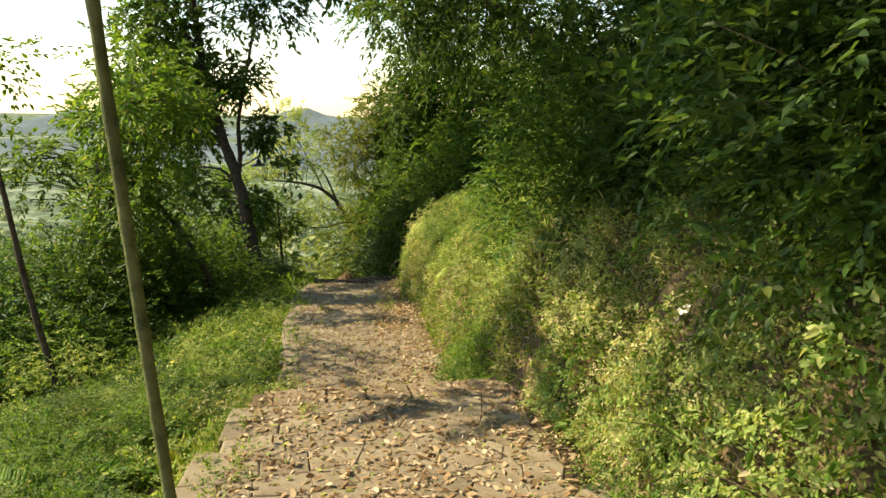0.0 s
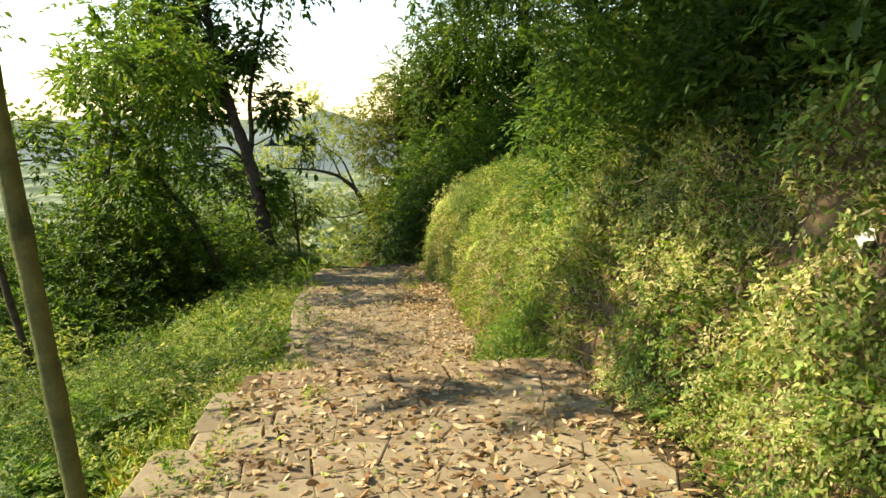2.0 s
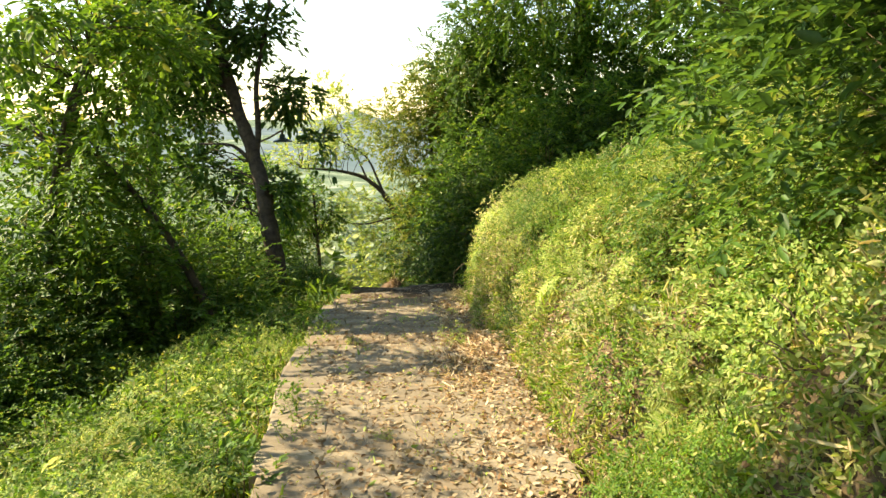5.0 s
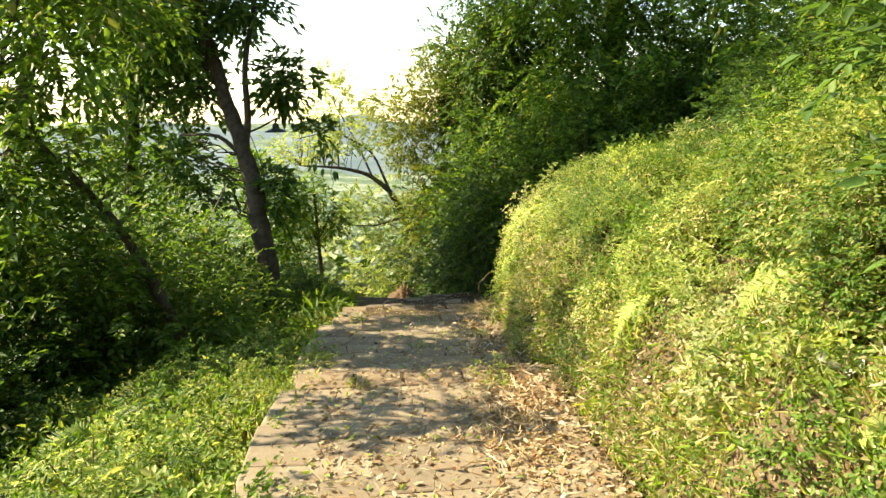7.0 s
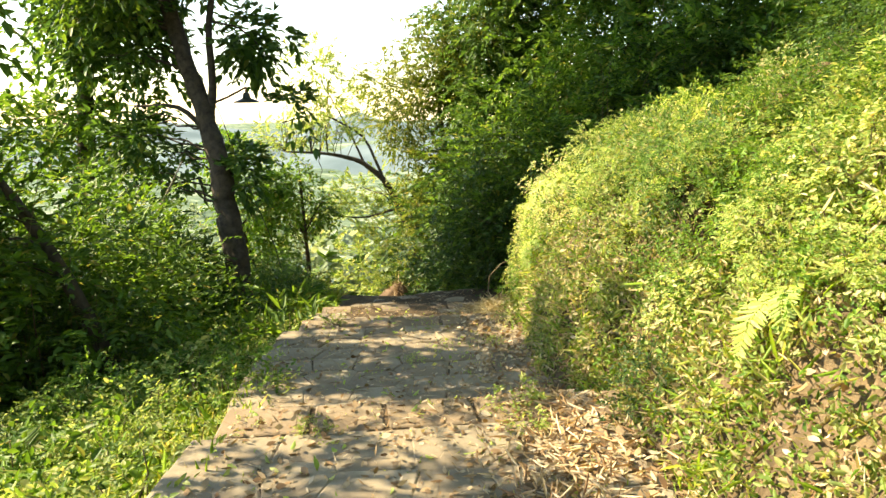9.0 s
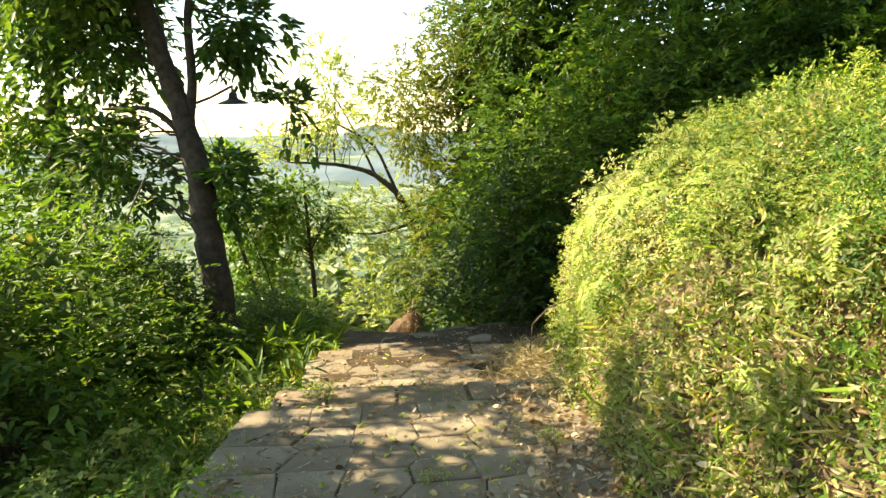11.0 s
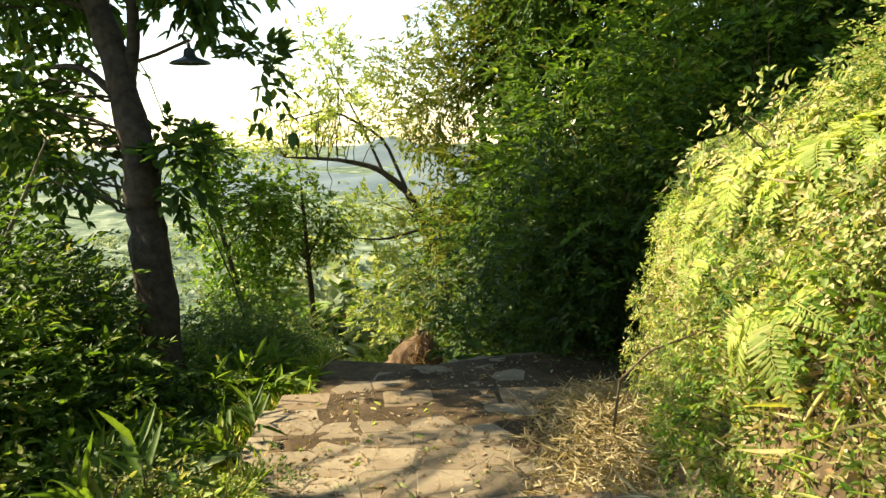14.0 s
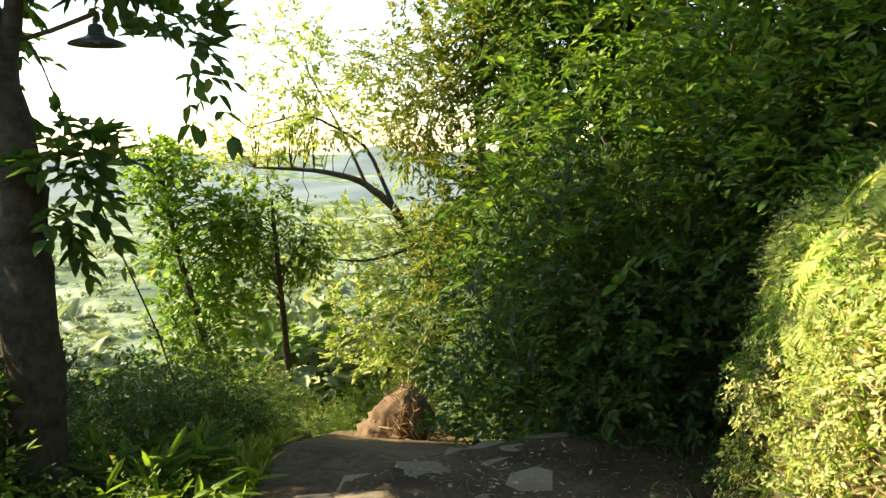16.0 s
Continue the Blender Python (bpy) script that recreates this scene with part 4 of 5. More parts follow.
lance = shrub(rng, "ginger_plant", 0.55, 0.22, 16, 2, 0.32, 0.055, LEAF_MID, "clump of long lance-shaped green leaves beside the path", "plant", 0.25)
hanging = [shrub(rng, "hanging_creeper", 1.3, 0.7, 150, 4, 0.115, 0.055, m, lab, "creeper", 0.4) for m, lab in (
    (LEAF_SHADED, "broad-leaved creeper hanging over the bank, darkened for shade"), (LEAF_MID, "green broad-leaved creeper hanging over the bank"))]
PROTOS = fronds + [lance] + hanging + low_a + low_b + bush + big + farb + ferns
first_use = {p: True for p in PROTOS}


def plant(p, x, y, size=1.0, lean=0.4, yaw=None, sink=0.03):
    """Sets the first of a kind itself, later ones as copies."""
    m = aligned(x, y, rng.uniform(0, 360) if yaw is None else yaw, lean, size, sink)
    if first_use[p]:
        first_use[p] = False
        p.matrix_basis = m
        return p
    return put(p, m)


def pick(seq, w):
    return seq[int(rng.choice(len(seq), p=np.array(w) / sum(w)))]


# bank beside the path
for _ in range(125):
    y = rng.uniform(2.8, 20.5)
    d = rng.uniform(0.0, 2.6) ** 1.1
    p = pick(low_a + low_b, [3, 5, 5, 0.8, 0.3, 0.3]) if y > 6.5 else pick(low_a + low_b, [4, 3, 4, 0.8, 0.5, 0.6])
    plant(p, float(x_right(y)) + (0.5 if y > 7 else 0.2) + d, y, rng.uniform(0.5, 1.05), 0.75)
for _ in range(70):
    y = rng.uniform(5.5, 20.3)
    plant(pick(ferns, [3, 2, 3]), float(x_right(y)) + rng.uniform(0.4, 3.2), y, rng.uniform(0.6, 1.1), 0.7)
for x, y, s in ((-0.75, 17.6, 1.25), (-0.95, 18.3, 1.3), (-0.5, 16.9, 1.2), (-0.6, 18.6, 1.1), (-0.3, 16.2, 1.2), (0.35, 13.4, 1.1), (0.5, 11.6, 1.2), (0.2, 15.4, 1.2)):
    plant(ferns[1], x, y, s * 0.8, 0.6)
# shrubs higher up the bank
for _ in range(75):
    y = rng.uniform(3.0, 19.5)
    d = rng.uniform(1.6, 4.2)
    if y > 8.5:
        # Past y 13 the upper shrubs take the shade-darkened copy.
        plant(pick(bush, [3, 0.6, 4]) if d < 2.3 else pick(bush, [1, 5, 0] if y > 13 else [4, 1, 2]), float(x_right(y)) + d, y, rng.uniform(0.32, 0.6) if y < 12.5 else rng.uniform(0.2, 0.34), 0.35)
    else:
        plant(pick(bush, [2, 5, 0.4]), float(x_right(y)) + d, y, rng.uniform(0.55, 1.0), 0.35)
for _ in range(52):
    y = rng.uniform(0.5, 22)
    plant(pick(big, [6, 0.8] if y < 8 else [1.5, 5]), float(x_right(y)) + rng.uniform(4.2 if y > 9 else 3.4, 9.0), y, rng.uniform(0.8, 1.35), 0.2)
for _ in range(16):
    y = rng.uniform(3.5, 9.5)
    plant(big[0], float(x_right(y)) + rng.uniform(1.7, 3.2), y, rng.uniform(0.65, 1.0), 0.3)
# thicket past the end of the path, shade-darkened bushes among green ones
for _ in range(46):
    y = rng.uniform(20.6, 30)
    x = rng.uniform(-2.2, 6.0)
    plant(pick(big, [3, 3]), x, y, rng.uniform(0.9, 1.6), 0.2)
for x, y, s in ((-2.3, 23.2, 0.95), (-1.6, 21.6, 0.9), (-0.6, 20.6, 1.0), (-0.2, 22.0, 1.4), (1.0, 21.0, 1.4), (-2.4, 27.0, 1.9), (-1.0, 25.0, 1.8), (0.3, 19.8, 1.0)):
    plant(big[1] if y < 20.2 else big[0], x, y, s, 0.1)
for k in range(9):
    y = 7.0 + 0.17 * k
    plant(low_a[0] if k % 3 else bush[0], float(x_right(y)) + 0.15 + 0.09 * (k % 5), y, 0.75 if k % 3 else 0.3, 0.7)
for _ in range(42):
    y = rng.uniform(8.5, 19.0)
    plant(pick(bush, [1.5, 4, 0.3]), float(x_right(y)) + rng.uniform(2.8, 5.2), y, rng.uniform(0.5, 0.85), 0.3)
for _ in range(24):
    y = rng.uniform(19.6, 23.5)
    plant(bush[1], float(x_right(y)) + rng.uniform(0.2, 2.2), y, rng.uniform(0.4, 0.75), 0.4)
for _ in range(34):
    y = rng.uniform(2.6, 6.6)
    plant(pick(low_a, [3, 4, 4, 0.8]), float(x_right(y)) + rng.uniform(0.1, 1.7), y, rng.uniform(0.55, 0.95), 0.7)
# ragged growth on the bank's face and crest
for _ in range(60):
    y = rng.uniform(10.5, 19.2)
    plant(pick(bush, [3, 0.6, 4]), float(x_right(y)) + rng.uniform(0.75, 2.0), y, rng.uniform(0.18, 0.36), 0.5)
for _ in range(90):
    y = rng.uniform(9.5, 19.2)
    plant(pick(low_a + low_b, [3, 4, 6, 0.5, 0.1, 0.2]), float(x_right(y)) + rng.uniform(0.5, 1.9), y, rng.uniform(0.5, 1.0), 0.6)
for _ in range(35):
    y = rng.uniform(9.5, 18.8)
    plant(pick(ferns, [3, 3, 2]), float(x_right(y)) + rng.uniform(0.7, 1.9), y, rng.uniform(0.55, 0.95), 0.6)
for _ in range(36):
    y = rng.uniform(8.5, 18.8)
    plant(pick(ferns, [3, 3, 1]), float(x_right(y)) + rng.uniform(0.7, 2.2), y, rng.uniform(0.5, 0.75) if y < 11 else rng.uniform(0.7, 1.05), 0.55)
for _ in range(34):
    y = rng.uniform(8.5, 14.0)
    plant(pick(bush, [4, 0.6, 3]), float(x_right(y)) + rng.uniform(1.3, 2.7), y, rng.uniform(0.35, 0.6), 0.4)
for _ in range(16):
    y = rng.uniform(8.0, 18.5)
    plant(low_a[3], float(x_right(y)) + rng.uniform(0.2, 1.4), y, rng.uniform(0.5, 0.9), 0.8)
for k in range(14):
    y = 13.2 + 0.4 * k
    plant(ferns[k % 2], float(x_right(y)) + 0.85 + 0.22 * (k % 4), y, 0.85 + 0.08 * (k % 3), 0.5, sink=-0.06)
# leafy growth on the steep end of the bank, ferns along its brow
for _ in range(70):
    y = rng.uniform(14.6, 19.4)
    plant(pick(low_a + low_b, [2, 5, 4, 0.2, 0.4, 1.5]), float(x_right(y)) + rng.uniform(0.1, 0.5), y, rng.uniform(0.4, 0.75), 0.45)
for _ in range(34):
    y = rng.uniform(14.8, 19.0)
    plant(pick(ferns, [3, 4, 1]), float(x_right(y)) + rng.uniform(0.25, 0.8), y, rng.uniform(0.75, 1.15), 0.45, sink=-0.08)
for _ in range(34):
    y = rng.uniform(4.2, 9.5)
    plant(pick(fronds, [2, 0, 3]), float(x_left(y)) - rng.uniform(0.5, 3.2), y, rng.uniform(0.85, 1.15), 0.1)
# taller sunlit growth among the ferns beside the path
for _ in range(34):
    y = rng.uniform(4.0, 13.0)
    plant(pick([bush[2], bush[0], lance], [3, 2, 1.2]), float(x_left(y)) - rng.uniform(0.7, 3.6), y, rng.uniform(0.24, 0.42), 0.1)
for _ in range(16):
    y = rng.uniform(17.2, 21.0)
    plant(pick(bush, [1.5, 4, 0]), float(x_left(y)) - rng.uniform(0.9, 3.6), y, rng.uniform(0.45, 0.75), 0.1)
# bushes with shade put into their leaf colour, closing the view under the trees
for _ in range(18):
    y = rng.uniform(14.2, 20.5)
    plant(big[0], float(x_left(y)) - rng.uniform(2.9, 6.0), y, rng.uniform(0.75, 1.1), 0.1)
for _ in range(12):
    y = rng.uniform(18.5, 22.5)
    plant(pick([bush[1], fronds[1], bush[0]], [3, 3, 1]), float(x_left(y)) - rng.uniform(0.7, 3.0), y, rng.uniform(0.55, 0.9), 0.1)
# growth that spills over the edges of the paving
for _ in range(70):
    y = rng.uniform(2.4, 17.5)
    plant(pick(low_a + [fronds[2]], [3, 4, 1, 0.6, 1.5]), float(x_left(y)) - rng.uniform(-0.04, 0.25), y, rng.uniform(0.3, 0.6), 0.1)
for _ in range(30):
    y = rng.uniform(1.8, 7.4)
    plant(pick(low_a, [3, 4, 1.5, 0.4]), float(x_left(y)) - rng.uniform(0.0, 0.3), y, rng.uniform(0.5, 0.8), 0.1)
for _ in range(30):
    y = rng.uniform(2.4, 8.0)
    plant(pick(low_a, [3, 2, 4, 0.6]), float(x_right(y)) + rng.uniform(0.0, 0.3), y, rng.uniform(0.3, 0.55), 0.4)
# creepers and shrubs hanging over the near bank
for _ in range(40):
    y = rng.uniform(2.6, 7.4)
    plant(pick(hanging, [4, 1.5]), float(x_right(y)) + rng.uniform(1.5, 2.8), y, rng.uniform(0.45, 0.8), 1.0)
for _ in range(22):
    y = rng.uniform(2.0, 8.6)
    plant(pick(fronds, [2, 1, 1.5]), float(x_right(y)) + rng.uniform(0.8, 2.2), y, rng.uniform(0.35, 0.6), 0.8)
# left of the path
for _ in range(120):
    y = rng.uniform(3.2, 13.0)
    d = rng.uniform(0.2, 3.4)
    plant(pick(fronds, [2, 0, 5]), float(x_left(y)) - d, y, rng.uniform(0.6, 1.0) * min(1, 0.6 + 0.3 * d), 0.1)
for _ in range(85):
    y = rng.uniform(12.5, 20.0)
    plant(pick(fronds, [3, 4, 0.4]), float(x_left(y)) - rng.uniform(0.5, 5.0), y, rng.uniform(0.6, 1.1), 0.1)
for _ in range(12):
    y = rng.uniform(15.0, 18.6)
    plant(lance, float(x_left(y)) - rng.uniform(0.15, 1.2), y, rng.uniform(0.7, 1.1), 0.1)
for _ in range(14):
    y = rng.uniform(7.4, 12.5)
    plant(pick(ferns, [3, 2, 2]), float(x_left(y)) - rng.uniform(0.3, 1.3), y, rng.uniform(0.55, 0.85), 0.1)
for _ in range(26):
    y = rng.uniform(8.0, 15.0)
    plant(pick(low_a + low_b, [1, 5, 0.5, 0, 1, 3]), float(x_left(y)) - rng.uniform(0.12, 1.1), y, rng.uniform(0.5, 0.95), 0.1)
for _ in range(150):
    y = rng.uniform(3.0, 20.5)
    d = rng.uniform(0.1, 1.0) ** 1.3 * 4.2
    # Shade-darkened copies under the trees, lightened ones in the open.
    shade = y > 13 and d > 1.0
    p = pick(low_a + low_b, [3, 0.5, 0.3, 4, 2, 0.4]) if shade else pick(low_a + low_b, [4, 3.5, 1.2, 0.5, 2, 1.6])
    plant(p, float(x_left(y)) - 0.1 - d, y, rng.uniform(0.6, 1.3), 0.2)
for _ in range(24):
    y = 3.2 + 9.5 * rng.uniform(0, 1) ** 1.6
    plant(pick(ferns, [3, 2, 3]), float(x_left(y)) - rng.uniform(0.2, 3.2), y, rng.uniform(0.6, 1.1), 0.2)
for _ in range(95):
    y = rng.uniform(8.6, 22)
    d = rng.uniform(2.0, 6.0) if y > 14 else rng.uniform(3.4, 6.8)
    plant(pick(bush, [2, 4, 0.2] if y > 13.5 else [4, 0.8, 1.6]), float(x_left(y)) - d, y, rng.uniform(0.6, 1.0), 0.15)
for _ in range(40):
    y = rng.uniform(9.5, 21)
    plant(pick(big, [4, 2]), float(x_left(y)) - rng.uniform(3.8, 8.0), y, rng.uniform(0.9, 1.35), 0.1)
for y in (13.8, 15.2, 16.4):
    plant(big[1], float(x_left(y)) - rng.uniform(2.4, 3.2), y, 1.05, 0.1)
for x, y in ((-6.2, 10.0), (-7.0, 10.8), (-6.6, 12.0), (-7.6, 12.5)):
    plant(big[1], x - 2.4, y + 1.0, 1.1, 0.0)
for x, y in ((-4.6, 9.6), (-5.4, 9.4), (-6.2, 9.2), (-5.0, 10.3), (-7.0, 9.6), (-4.6, 11.5), (-5.1, 12.4), (-5.3, 13.4), (-6.0, 10.6), (-7.4, 8.9), (-5.8, 8.6)):
    plant(bush[1] if y > 10.5 else bush[0], x - 1.5, y, 0.95, 0.1)
for _ in range(80):
    y = rng.uniform(3.0, 9.0)
    plant(pick(bush, [5, 2, 1.5]), float(x_left(y)) - rng.uniform(0.45, 4.5), y, rng.uniform(0.24, 0.5), 0.1)
for x, y, s in ((-1.65, 17.6, 0.5), (-1.5, 18.3, 0.6), (-1.85, 18.9, 0.5), (-1.45, 17.0, 0.4), (-1.9, 19.7, 0.6), (-1.2, 18.8, 0.7), (-1.3, 17.8, 0.6), (-1.1, 19.4, 0.7), (-0.7, 19.9, 0.8), (-1.5, 20.4, 0.8), (-2.3, 20.6, 0.7), (-0.9, 18.4, 0.7)):
    plant(low_a[3], x, y, s, 0.3)
# weeds rooted in the joints of the paving
for x, y, s in ((-2.94, 14.41, 0.3), (-1.06, 12.0, 0.42), (-0.98, 11.7, 0.3), (-2.1, 11.5, 0.25), (-0.75, 5.6, 0.22), (-1.9, 13.3, 0.2), (0.2, 5.95, 0.16), (-1.3, 13.9, 0.2), (-1.2, 9.1, 0.2)):
    plant(low_b[1], x, y, s, 0.0, sink=-0.1)
# slope below the end of the path
for _ in range(60):
    y = rng.uniform(19.8, 30)
    x = rng.uniform(-11.5, -3.6 - 0.1 * (y - 19)) if y > 24 else rng.uniform(-11.5, -5.7)
    plant(pick(bush + low_a[:2], [3, 0.6, 2, 2, 3]), x, y, rng.uniform(0.5, 0.9), 0.2)
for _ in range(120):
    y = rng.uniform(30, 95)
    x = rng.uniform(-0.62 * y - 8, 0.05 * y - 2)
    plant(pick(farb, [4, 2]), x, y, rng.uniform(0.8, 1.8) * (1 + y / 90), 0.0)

# ---- leaf cover and grass ----


def cover(name, n, ys, side, dmax, leaf_l, leaf_w, lift, mat, label, category, up, power=1.0):
    r = np.random.default_rng(len(label) + n)
    y = r.uniform(ys[0], ys[1], n)
    d = r.uniform(0, 1, n) ** power * dmax
    clump = rumple(y * 2.0 + d, d * 3.0, 1.6, 3.0 + len(name)) + r.normal(size=n) * 0.35
    keep = (clump > (-0.15 if side > 0 else -0.45)) & (d < dmax * (0.8 + 0.2 * rumple(y, d * 0.0 + side, 0.9, 2.0))) & (y > ys[0] + 0.8 * rumple(d, y * 0.0, 1.3, 5.0))
    y, d = y[keep], d[keep]
    n = len(y)
    x = x_right(y) + 0.02 + d if side > 0 else x_left(y) - 0.02 - d
    e = 0.05
    nx_, ny_ = -(land(x + e, y) - land(x - e, y)) / (2 * e), -(land(x, y + e) - land(x, y - e)) / (2 * e)
    nrm = unit(np.stack([nx_, ny_, np.ones(n)], -1))
    p = np.stack([x, y, land(x, y)], -1) + nrm * r.uniform(0, 1, (n, 1)) ** 1.5 * lift * np.clip(d / 0.5, 0.2, 1)[:, None] * np.clip(0.5 + 1.1 * rumple(x, y, 3.3, 5.0 + len(name)) + 0.5 * rumple(x, y, 8.0, 1.0), 0.1, 1.9)[:, None]
    ax = unit(r.normal(size=(n, 3))) + nrm * up
    v, f = leaf_arrays(p, ax, r.normal(size=(n, 3)), leaf_l * r.uniform(0.5, 1.4, n), leaf_w * r.uniform(0.6, 1.3, n), 0.2, 0.3)
    return tagged(raw(name, v, f, mat), label, category, kind="stuff")


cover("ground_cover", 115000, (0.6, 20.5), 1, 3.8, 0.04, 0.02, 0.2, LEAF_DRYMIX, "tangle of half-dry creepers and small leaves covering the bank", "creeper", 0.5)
# Slope under the thicket: its shade is put into the leaf colour.
cover("thicket_floor", 26000, (18.8, 25.0), 1, 4.0, 0.075, 0.036, 0.3, LEAF_SHADED, "dark leaves covering the shaded slope under the thicket", "undergrowth", 0.6)
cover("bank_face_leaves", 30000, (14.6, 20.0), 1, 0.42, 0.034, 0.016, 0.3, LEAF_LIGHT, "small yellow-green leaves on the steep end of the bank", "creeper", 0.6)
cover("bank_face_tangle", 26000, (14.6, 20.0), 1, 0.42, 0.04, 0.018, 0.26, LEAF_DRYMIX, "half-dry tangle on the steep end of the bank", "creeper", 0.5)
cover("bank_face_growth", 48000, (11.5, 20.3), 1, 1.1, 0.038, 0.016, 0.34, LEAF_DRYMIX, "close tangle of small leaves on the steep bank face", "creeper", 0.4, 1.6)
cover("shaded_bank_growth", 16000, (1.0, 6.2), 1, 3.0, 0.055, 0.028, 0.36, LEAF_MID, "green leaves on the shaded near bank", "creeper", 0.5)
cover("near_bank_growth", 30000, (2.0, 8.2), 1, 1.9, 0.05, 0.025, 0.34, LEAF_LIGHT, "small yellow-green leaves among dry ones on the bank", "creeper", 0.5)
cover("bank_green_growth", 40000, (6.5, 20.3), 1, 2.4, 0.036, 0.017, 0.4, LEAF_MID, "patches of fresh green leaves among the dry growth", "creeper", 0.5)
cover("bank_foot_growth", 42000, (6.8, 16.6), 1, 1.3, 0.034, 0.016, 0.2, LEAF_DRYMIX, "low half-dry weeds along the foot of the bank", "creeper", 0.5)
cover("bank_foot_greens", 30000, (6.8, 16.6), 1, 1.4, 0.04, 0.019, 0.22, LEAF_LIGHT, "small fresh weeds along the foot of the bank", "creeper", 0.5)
cover("bank_grass", 38000, (6.0, 20.5), 1, 2.6, 0.13, 0.0045, 0.12, GRASS, "long yellow-green grass hanging down the sunny bank", "grass", 0.6)
cover("bank_straw", 26000, (4.0, 20.5), 1, 2.2, 0.1, 0.0035, 0.14, STRAW, "dry brown straw and withered stalks hanging on the bank", "dry grass", 0.3)
cover("bank_dead_leaf", 9000, (3.0, 20.5), 1, 2.0, 0.05, 0.022, 0.15, DEAD, "withered tan leaves caught in the bank growth", "dead leaves", 0.2)
cover("undergrowth", 26000, (0.4, 9.5), -1, 6.0, 0.05, 0.024, 0.2, LEAF_MID, "dense sunlit low leaves beside the path", "undergrowth", 0.6)
cover("shaded_undergrowth", 42000, (8.5, 21.0), -1, 4.5, 0.07, 0.034, 0.32, LEAF_MID, "dense low green leaves under the trees", "undergrowth", 0.6)
# Verge leaves are lightened in colour to read as sunlit.
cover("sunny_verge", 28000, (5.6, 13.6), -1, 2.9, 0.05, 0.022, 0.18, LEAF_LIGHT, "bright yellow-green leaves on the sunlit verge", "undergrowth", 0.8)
cover("verge_grass", 22000, (3.0, 20.0), -1, 0.8, 0.16, 0.006, 0.08, GRASS, "tufts of sunlit grass on the path verge", "grass", 1.0)


def litter(n, ys, lo, hi, l, w, label, seed, power=1.0):
    """Dead leaves lying on the paving."""
    r = np.random.default_rng(seed)
    y = r.uniform(ys[0], ys[1], n)
    u = lo + (hi - lo) * r.uniform(0, 1, n) ** power
    x = x_left(y) + u * (x_right(y) - x_left(y))
    ok = (rumple(x, y, 2.2, 7.0) + r.normal(size=n) * 0.7 > -0.35) & (y < path_end(x) - 0.1)
    x, y = x[ok], y[ok]
    n = len(x)
    z = tread_z(x, y) + r.uniform(0.004, 0.02, n)
    over = (x > x_right(y) + 0.12) | (x < x_left(y) - 0.05)
    z = np.where(over, land(x, y) + 0.02, z)
    ax = unit(np.c_[r.normal(size=(n, 2)), r.normal(size=n) * 0.25])
    sd = np.c_[r.normal(size=(n, 2)), r.normal(size=n) * 0.35]
    k = r.uniform(0.45, 1.3, n)
    v, f = leaf_arrays(np.stack([x, y, z], -1), ax, sd, l * k, w * k * r.uniform(0.5, 1.5, n), 0.1, -0.08)
    return tagged(raw("leaf_litter", v, f, DEAD), label, "dead leaves", kind="stuff")


litter(7500, (1.4, 6.4), -0.02, 1.08, 0.066, 0.028, "brown and tan dead leaves thick on the paving", 1)
litter(8500, (6.4, 12.3), -0.02, 1.1, 0.05, 0.02, "small curled dead leaves scattered on the paving", 2, 0.8)
litter(6500, (7.0, 15.0), 0.75, 1.3, 0.052, 0.024, "dry leaves drifted along the foot of the bank", 3)
litter(4200, (12.3, 19.5), -0.02, 1.1, 0.045, 0.018, "a few small dead leaves on the lower paving", 4)
litter(7000, (1.4, 19.0), -0.02, 1.1, 0.1, 0.004, "dry stalks and leaf ribs strewn on the paving", 6)


def heap(x, y, rx, ry, h, n, l, w, mat, label):
    """Loose pile of dry stalks at the foot of the bank."""
    r = np.random.default_rng(n)
    q = r.normal(size=(n, 2)) * 0.5
    px, py = x + q[:, 0] * rx, y + q[:, 1] * ry
    pz = np.maximum(land(px, py), np.where(px < x_right(py) + 0.1, tread_z(px, py), -99)) + r.uniform(0, h, n) * np.exp(-(q ** 2).sum(1))
    ax = r.normal(size=(n, 3)) * [1, 1, 0.45]
    v, f = leaf_arrays(np.stack([px, py, pz], -1), ax, r.normal(size=(n, 3)), l * r.uniform(0.5, 1.4, n), w)
    return tagged(raw("straw_heap", v, f, mat), label, "straw", kind="stuff")


heap(-1.3, 16.0, 0.5, 0.9, 0.16, 1500, 0.16, 0.008, STRAW, "heap of pale dry stalks at the foot of the bank")
heap(-1.45, 16.9, 0.5, 1.1, 0.34, 5200, 0.11, 0.008, STRAW, "bleached dry grass slumped at the toe of the bank")
heap(-0.75, 11.2, 0.4, 1.6, 0.06, 900, 0.1, 0.012, DEAD, "dry stalks drifted along the edge of the paving")


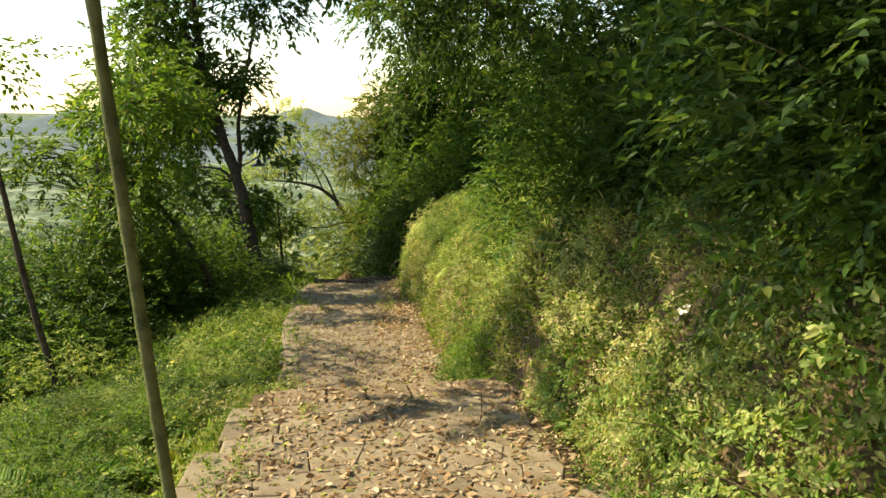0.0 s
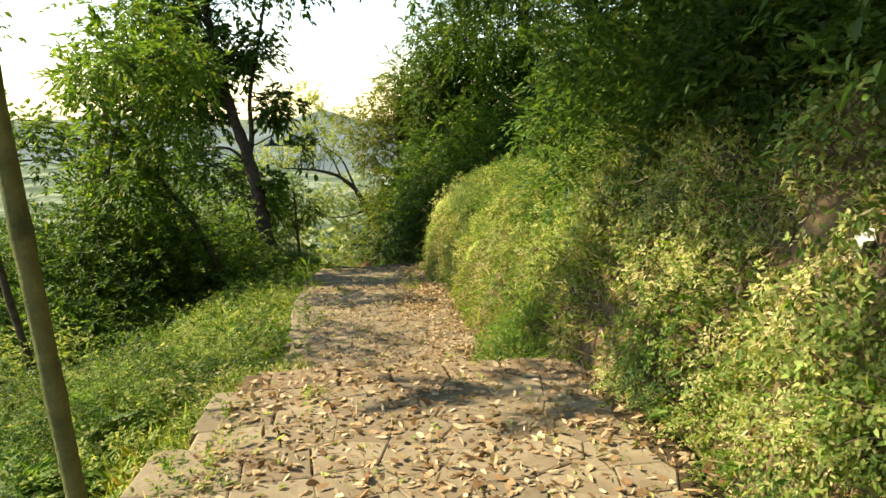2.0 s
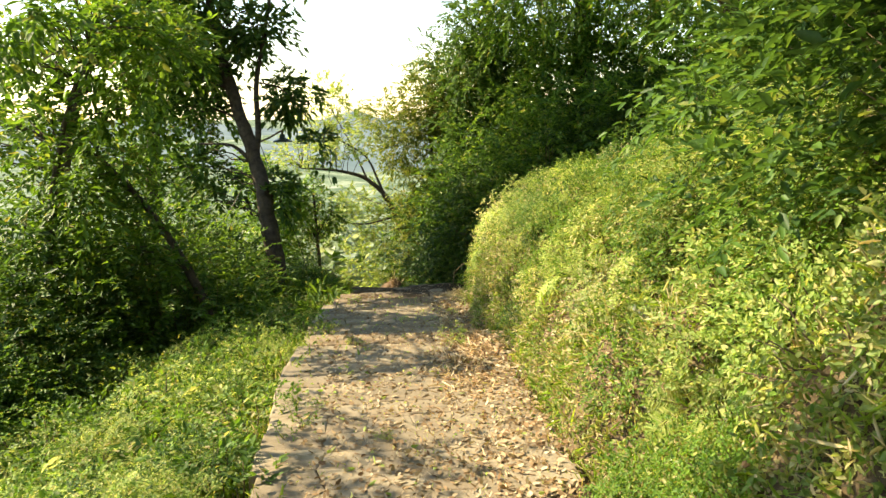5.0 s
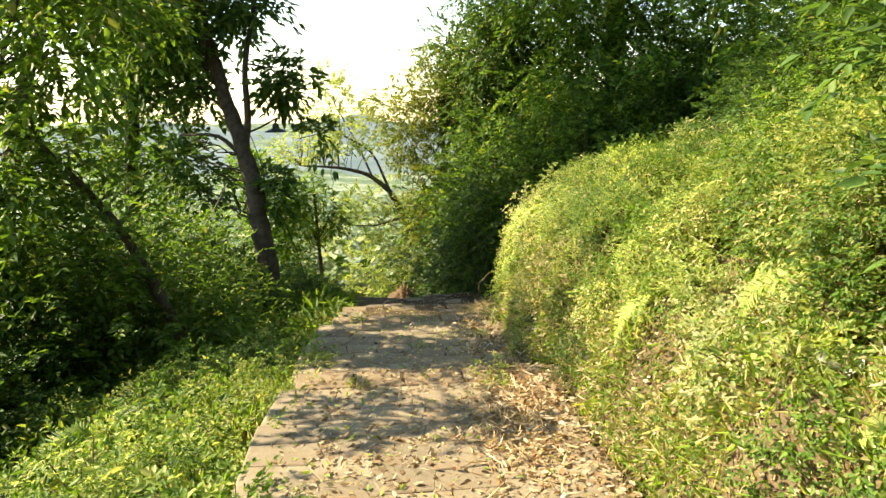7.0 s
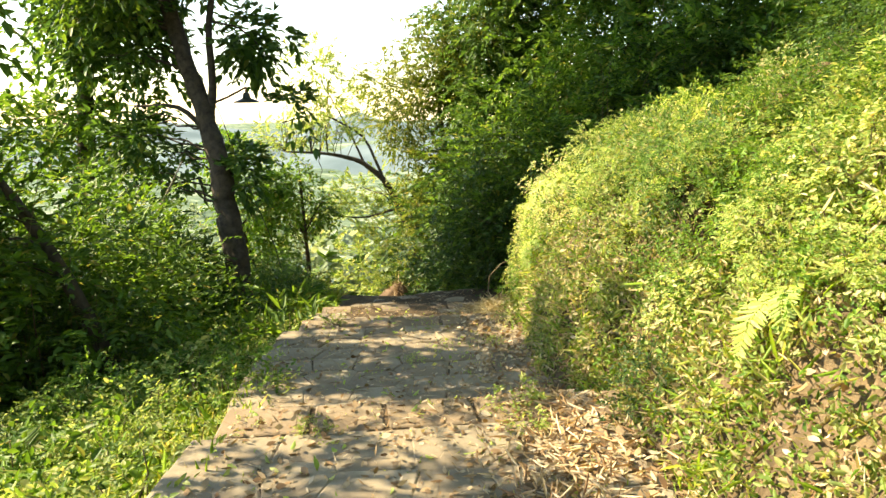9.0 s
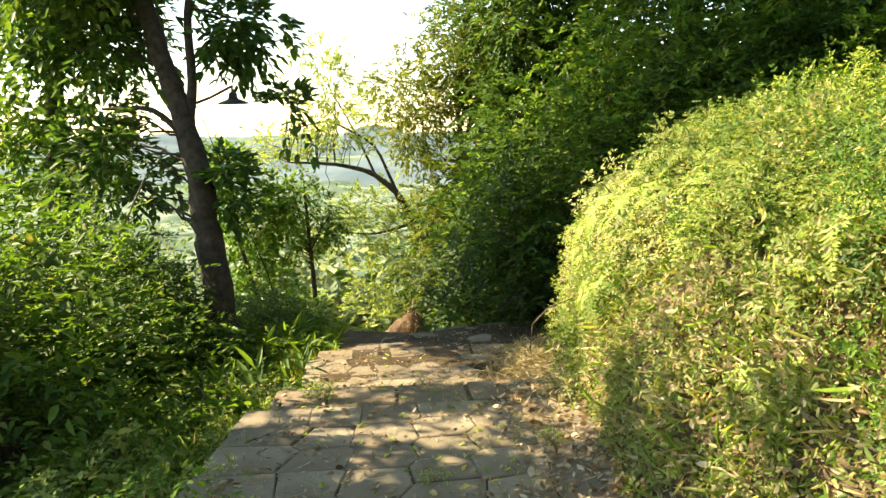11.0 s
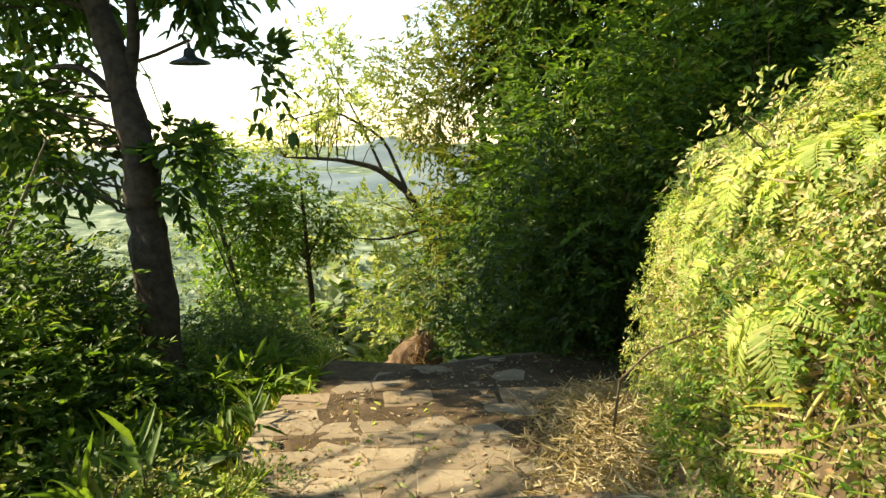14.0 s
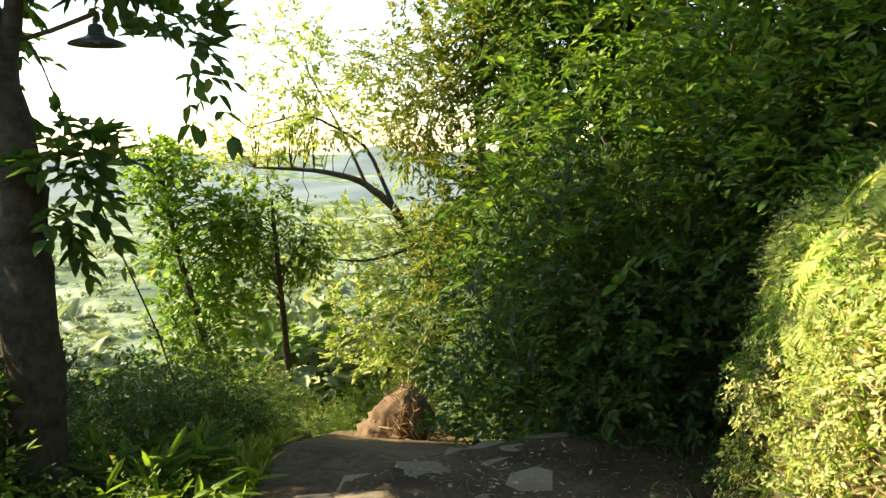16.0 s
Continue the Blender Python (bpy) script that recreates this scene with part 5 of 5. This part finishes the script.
def far_woods():
    """Woods and hedgerows on the valley side: many clumped crowns of coarse, haze-greyed leaves."""
    r = np.random.default_rng(77)
    n = 3600
    d = 45 * (900 / 45) ** r.uniform(0, 1, n)
    az = r.uniform(-0.8, 0.12, n)
    x, y = np.sin(az) * d, np.cos(az) * d
    keep = rumple(x, y, 0.02, 5.0) + r.normal(size=n) * 0.35 > -0.25
    x, y, d = x[keep], y[keep], d[keep]
    n, m = len(x), 26
    size = r.uniform(0.7, 1.4, n) * np.interp(d, [45, 200, 900], [1.6, 3.2, 5.5])
    c = np.stack([x, y, land(x, y) + size * 0.9], -1)
    p = np.repeat(c, m, 0) + unit(r.normal(size=(n * m, 3))) * r.uniform(0.3, 1, (n * m, 1)) * np.repeat(size, m)[:, None] * [1, 1, 0.95]
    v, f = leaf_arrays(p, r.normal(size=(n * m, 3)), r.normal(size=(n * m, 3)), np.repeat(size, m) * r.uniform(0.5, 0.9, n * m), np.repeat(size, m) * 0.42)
    return tagged(raw("far_woods", v, f, LEAF_HAZED), "woods on the far valley side, leaves greyed for haze", "woods", kind="stuff")


far_woods()


def joint_moss(n, seed):
    """Small grass and moss blades along the joints of the paving."""
    r = np.random.default_rng(seed)
    y = r.uniform(3.2, 17.6, n)
    x = x_left(y) + r.uniform(0.0, 1.05, n) ** np.where(r.random(n) < 0.5, 1.0, 0.3) * (x_right(y) - x_left(y))
    ok = rumple(x, y, 3.1, 8.0) + r.normal(size=n) * 0.3 > 0.15
    x, y = x[ok], y[ok]
    n = len(x)
    p = np.stack([x, y, tread_z(x, y) - 0.004], -1)
    v, f = leaf_arrays(p, r.normal(size=(n, 3)) * [1, 1, 0.5] + [0, 0, 0.8], r.normal(size=(n, 3)), 0.035 * r.uniform(0.4, 1.4, n), 0.006)
    return tagged(raw("joint_moss", v, f, GRASS), "short grass and moss growing in the paving joints", "moss", kind="stuff")


joint_moss(9000, 12)


def green_bits(n, seed):
    r = np.random.default_rng(seed)
    y = r.uniform(3.4, 17.6, n)
    x = x_left(y) + r.uniform(0.03, 1.0, n) * (x_right(y) - x_left(y))
    p = np.stack([x, y, tread_z(x, y) + 0.012], -1)
    v, f = leaf_arrays(p, r.normal(size=(n, 3)) * [1, 1, 0.2], r.normal(size=(n, 3)) * [1, 1, 0.4], 0.06 * r.uniform(0.5, 1.3, n), 0.026)
    return tagged(raw("fallen_green_leaves", v, f, LEAF_LIGHT), "scattered freshly fallen green leaves on the paving", "leaves", kind="stuff")


green_bits(420, 9)


def scrap(x, y, size, label):
    """Crumpled scrap of white paper or plastic."""
    r = np.random.default_rng(int(x * 100) + 900)
    k = 6
    u, w = np.meshgrid(np.linspace(-0.5, 0.5, k), np.linspace(-0.5, 0.5, k))
    v = np.stack([u.ravel() * size, w.ravel() * size * 0.7, r.normal(size=k * k) * size * 0.09 + np.abs(u.ravel()) * size * 0.5], -1)
    i = (np.arange(k - 1)[:, None] * k + np.arange(k - 1)[None]).reshape(-1)
    ob = raw("litter_scrap", v, np.stack([i, i + 1, i + k + 1, i + k], -1), PAPER)
    ob.matrix_basis = aligned(x, y, 30, 0.8, 1.0, -0.09)
    return tagged(ob, label, "litter")


scrap(0.72, 9.6, 0.17, "crumpled white paper scrap lying on the bank")
scrap(0.6, 10.6, 0.1, "small crumpled white scrap caught in weeds")
scrap(2.2, 4.7, 0.15, "pale dry scrap lying at the foot of the bank")


def seedling(x, y, z):
    """Upright young plant with long leaves up its stem."""
    r = np.random.default_rng(4)
    root = tagged(new("seedling"), "upright young plant with long pale green leaves", "plant")
    root.location = (x, y, z)
    tubes("stem", [(bend((0, 0, -0.1), (0.03, 0, 0.5), 8, 0.0, r, 0.01), np.linspace(0.008, 0.004, 8))], TWIG, root, 6)
    for k in range(11):
        a, h = 2.4 * k, 0.1 + 0.037 * k
        v, f = leaf_arrays(np.array([[0.03 * h / 0.5, 0, h]]), np.array([[math.cos(a), math.sin(a), 0.5]]), np.array([[-math.sin(a), math.cos(a), 0.0]]), np.array([0.17 - 0.005 * k]), np.array([0.045]))
        raw("leaf", v, f, LEAF_LIGHT, root)
    return root


seedling(-0.02, 17.63, min(-0.31, float(land(-0.02, 17.63)) + 0.25))
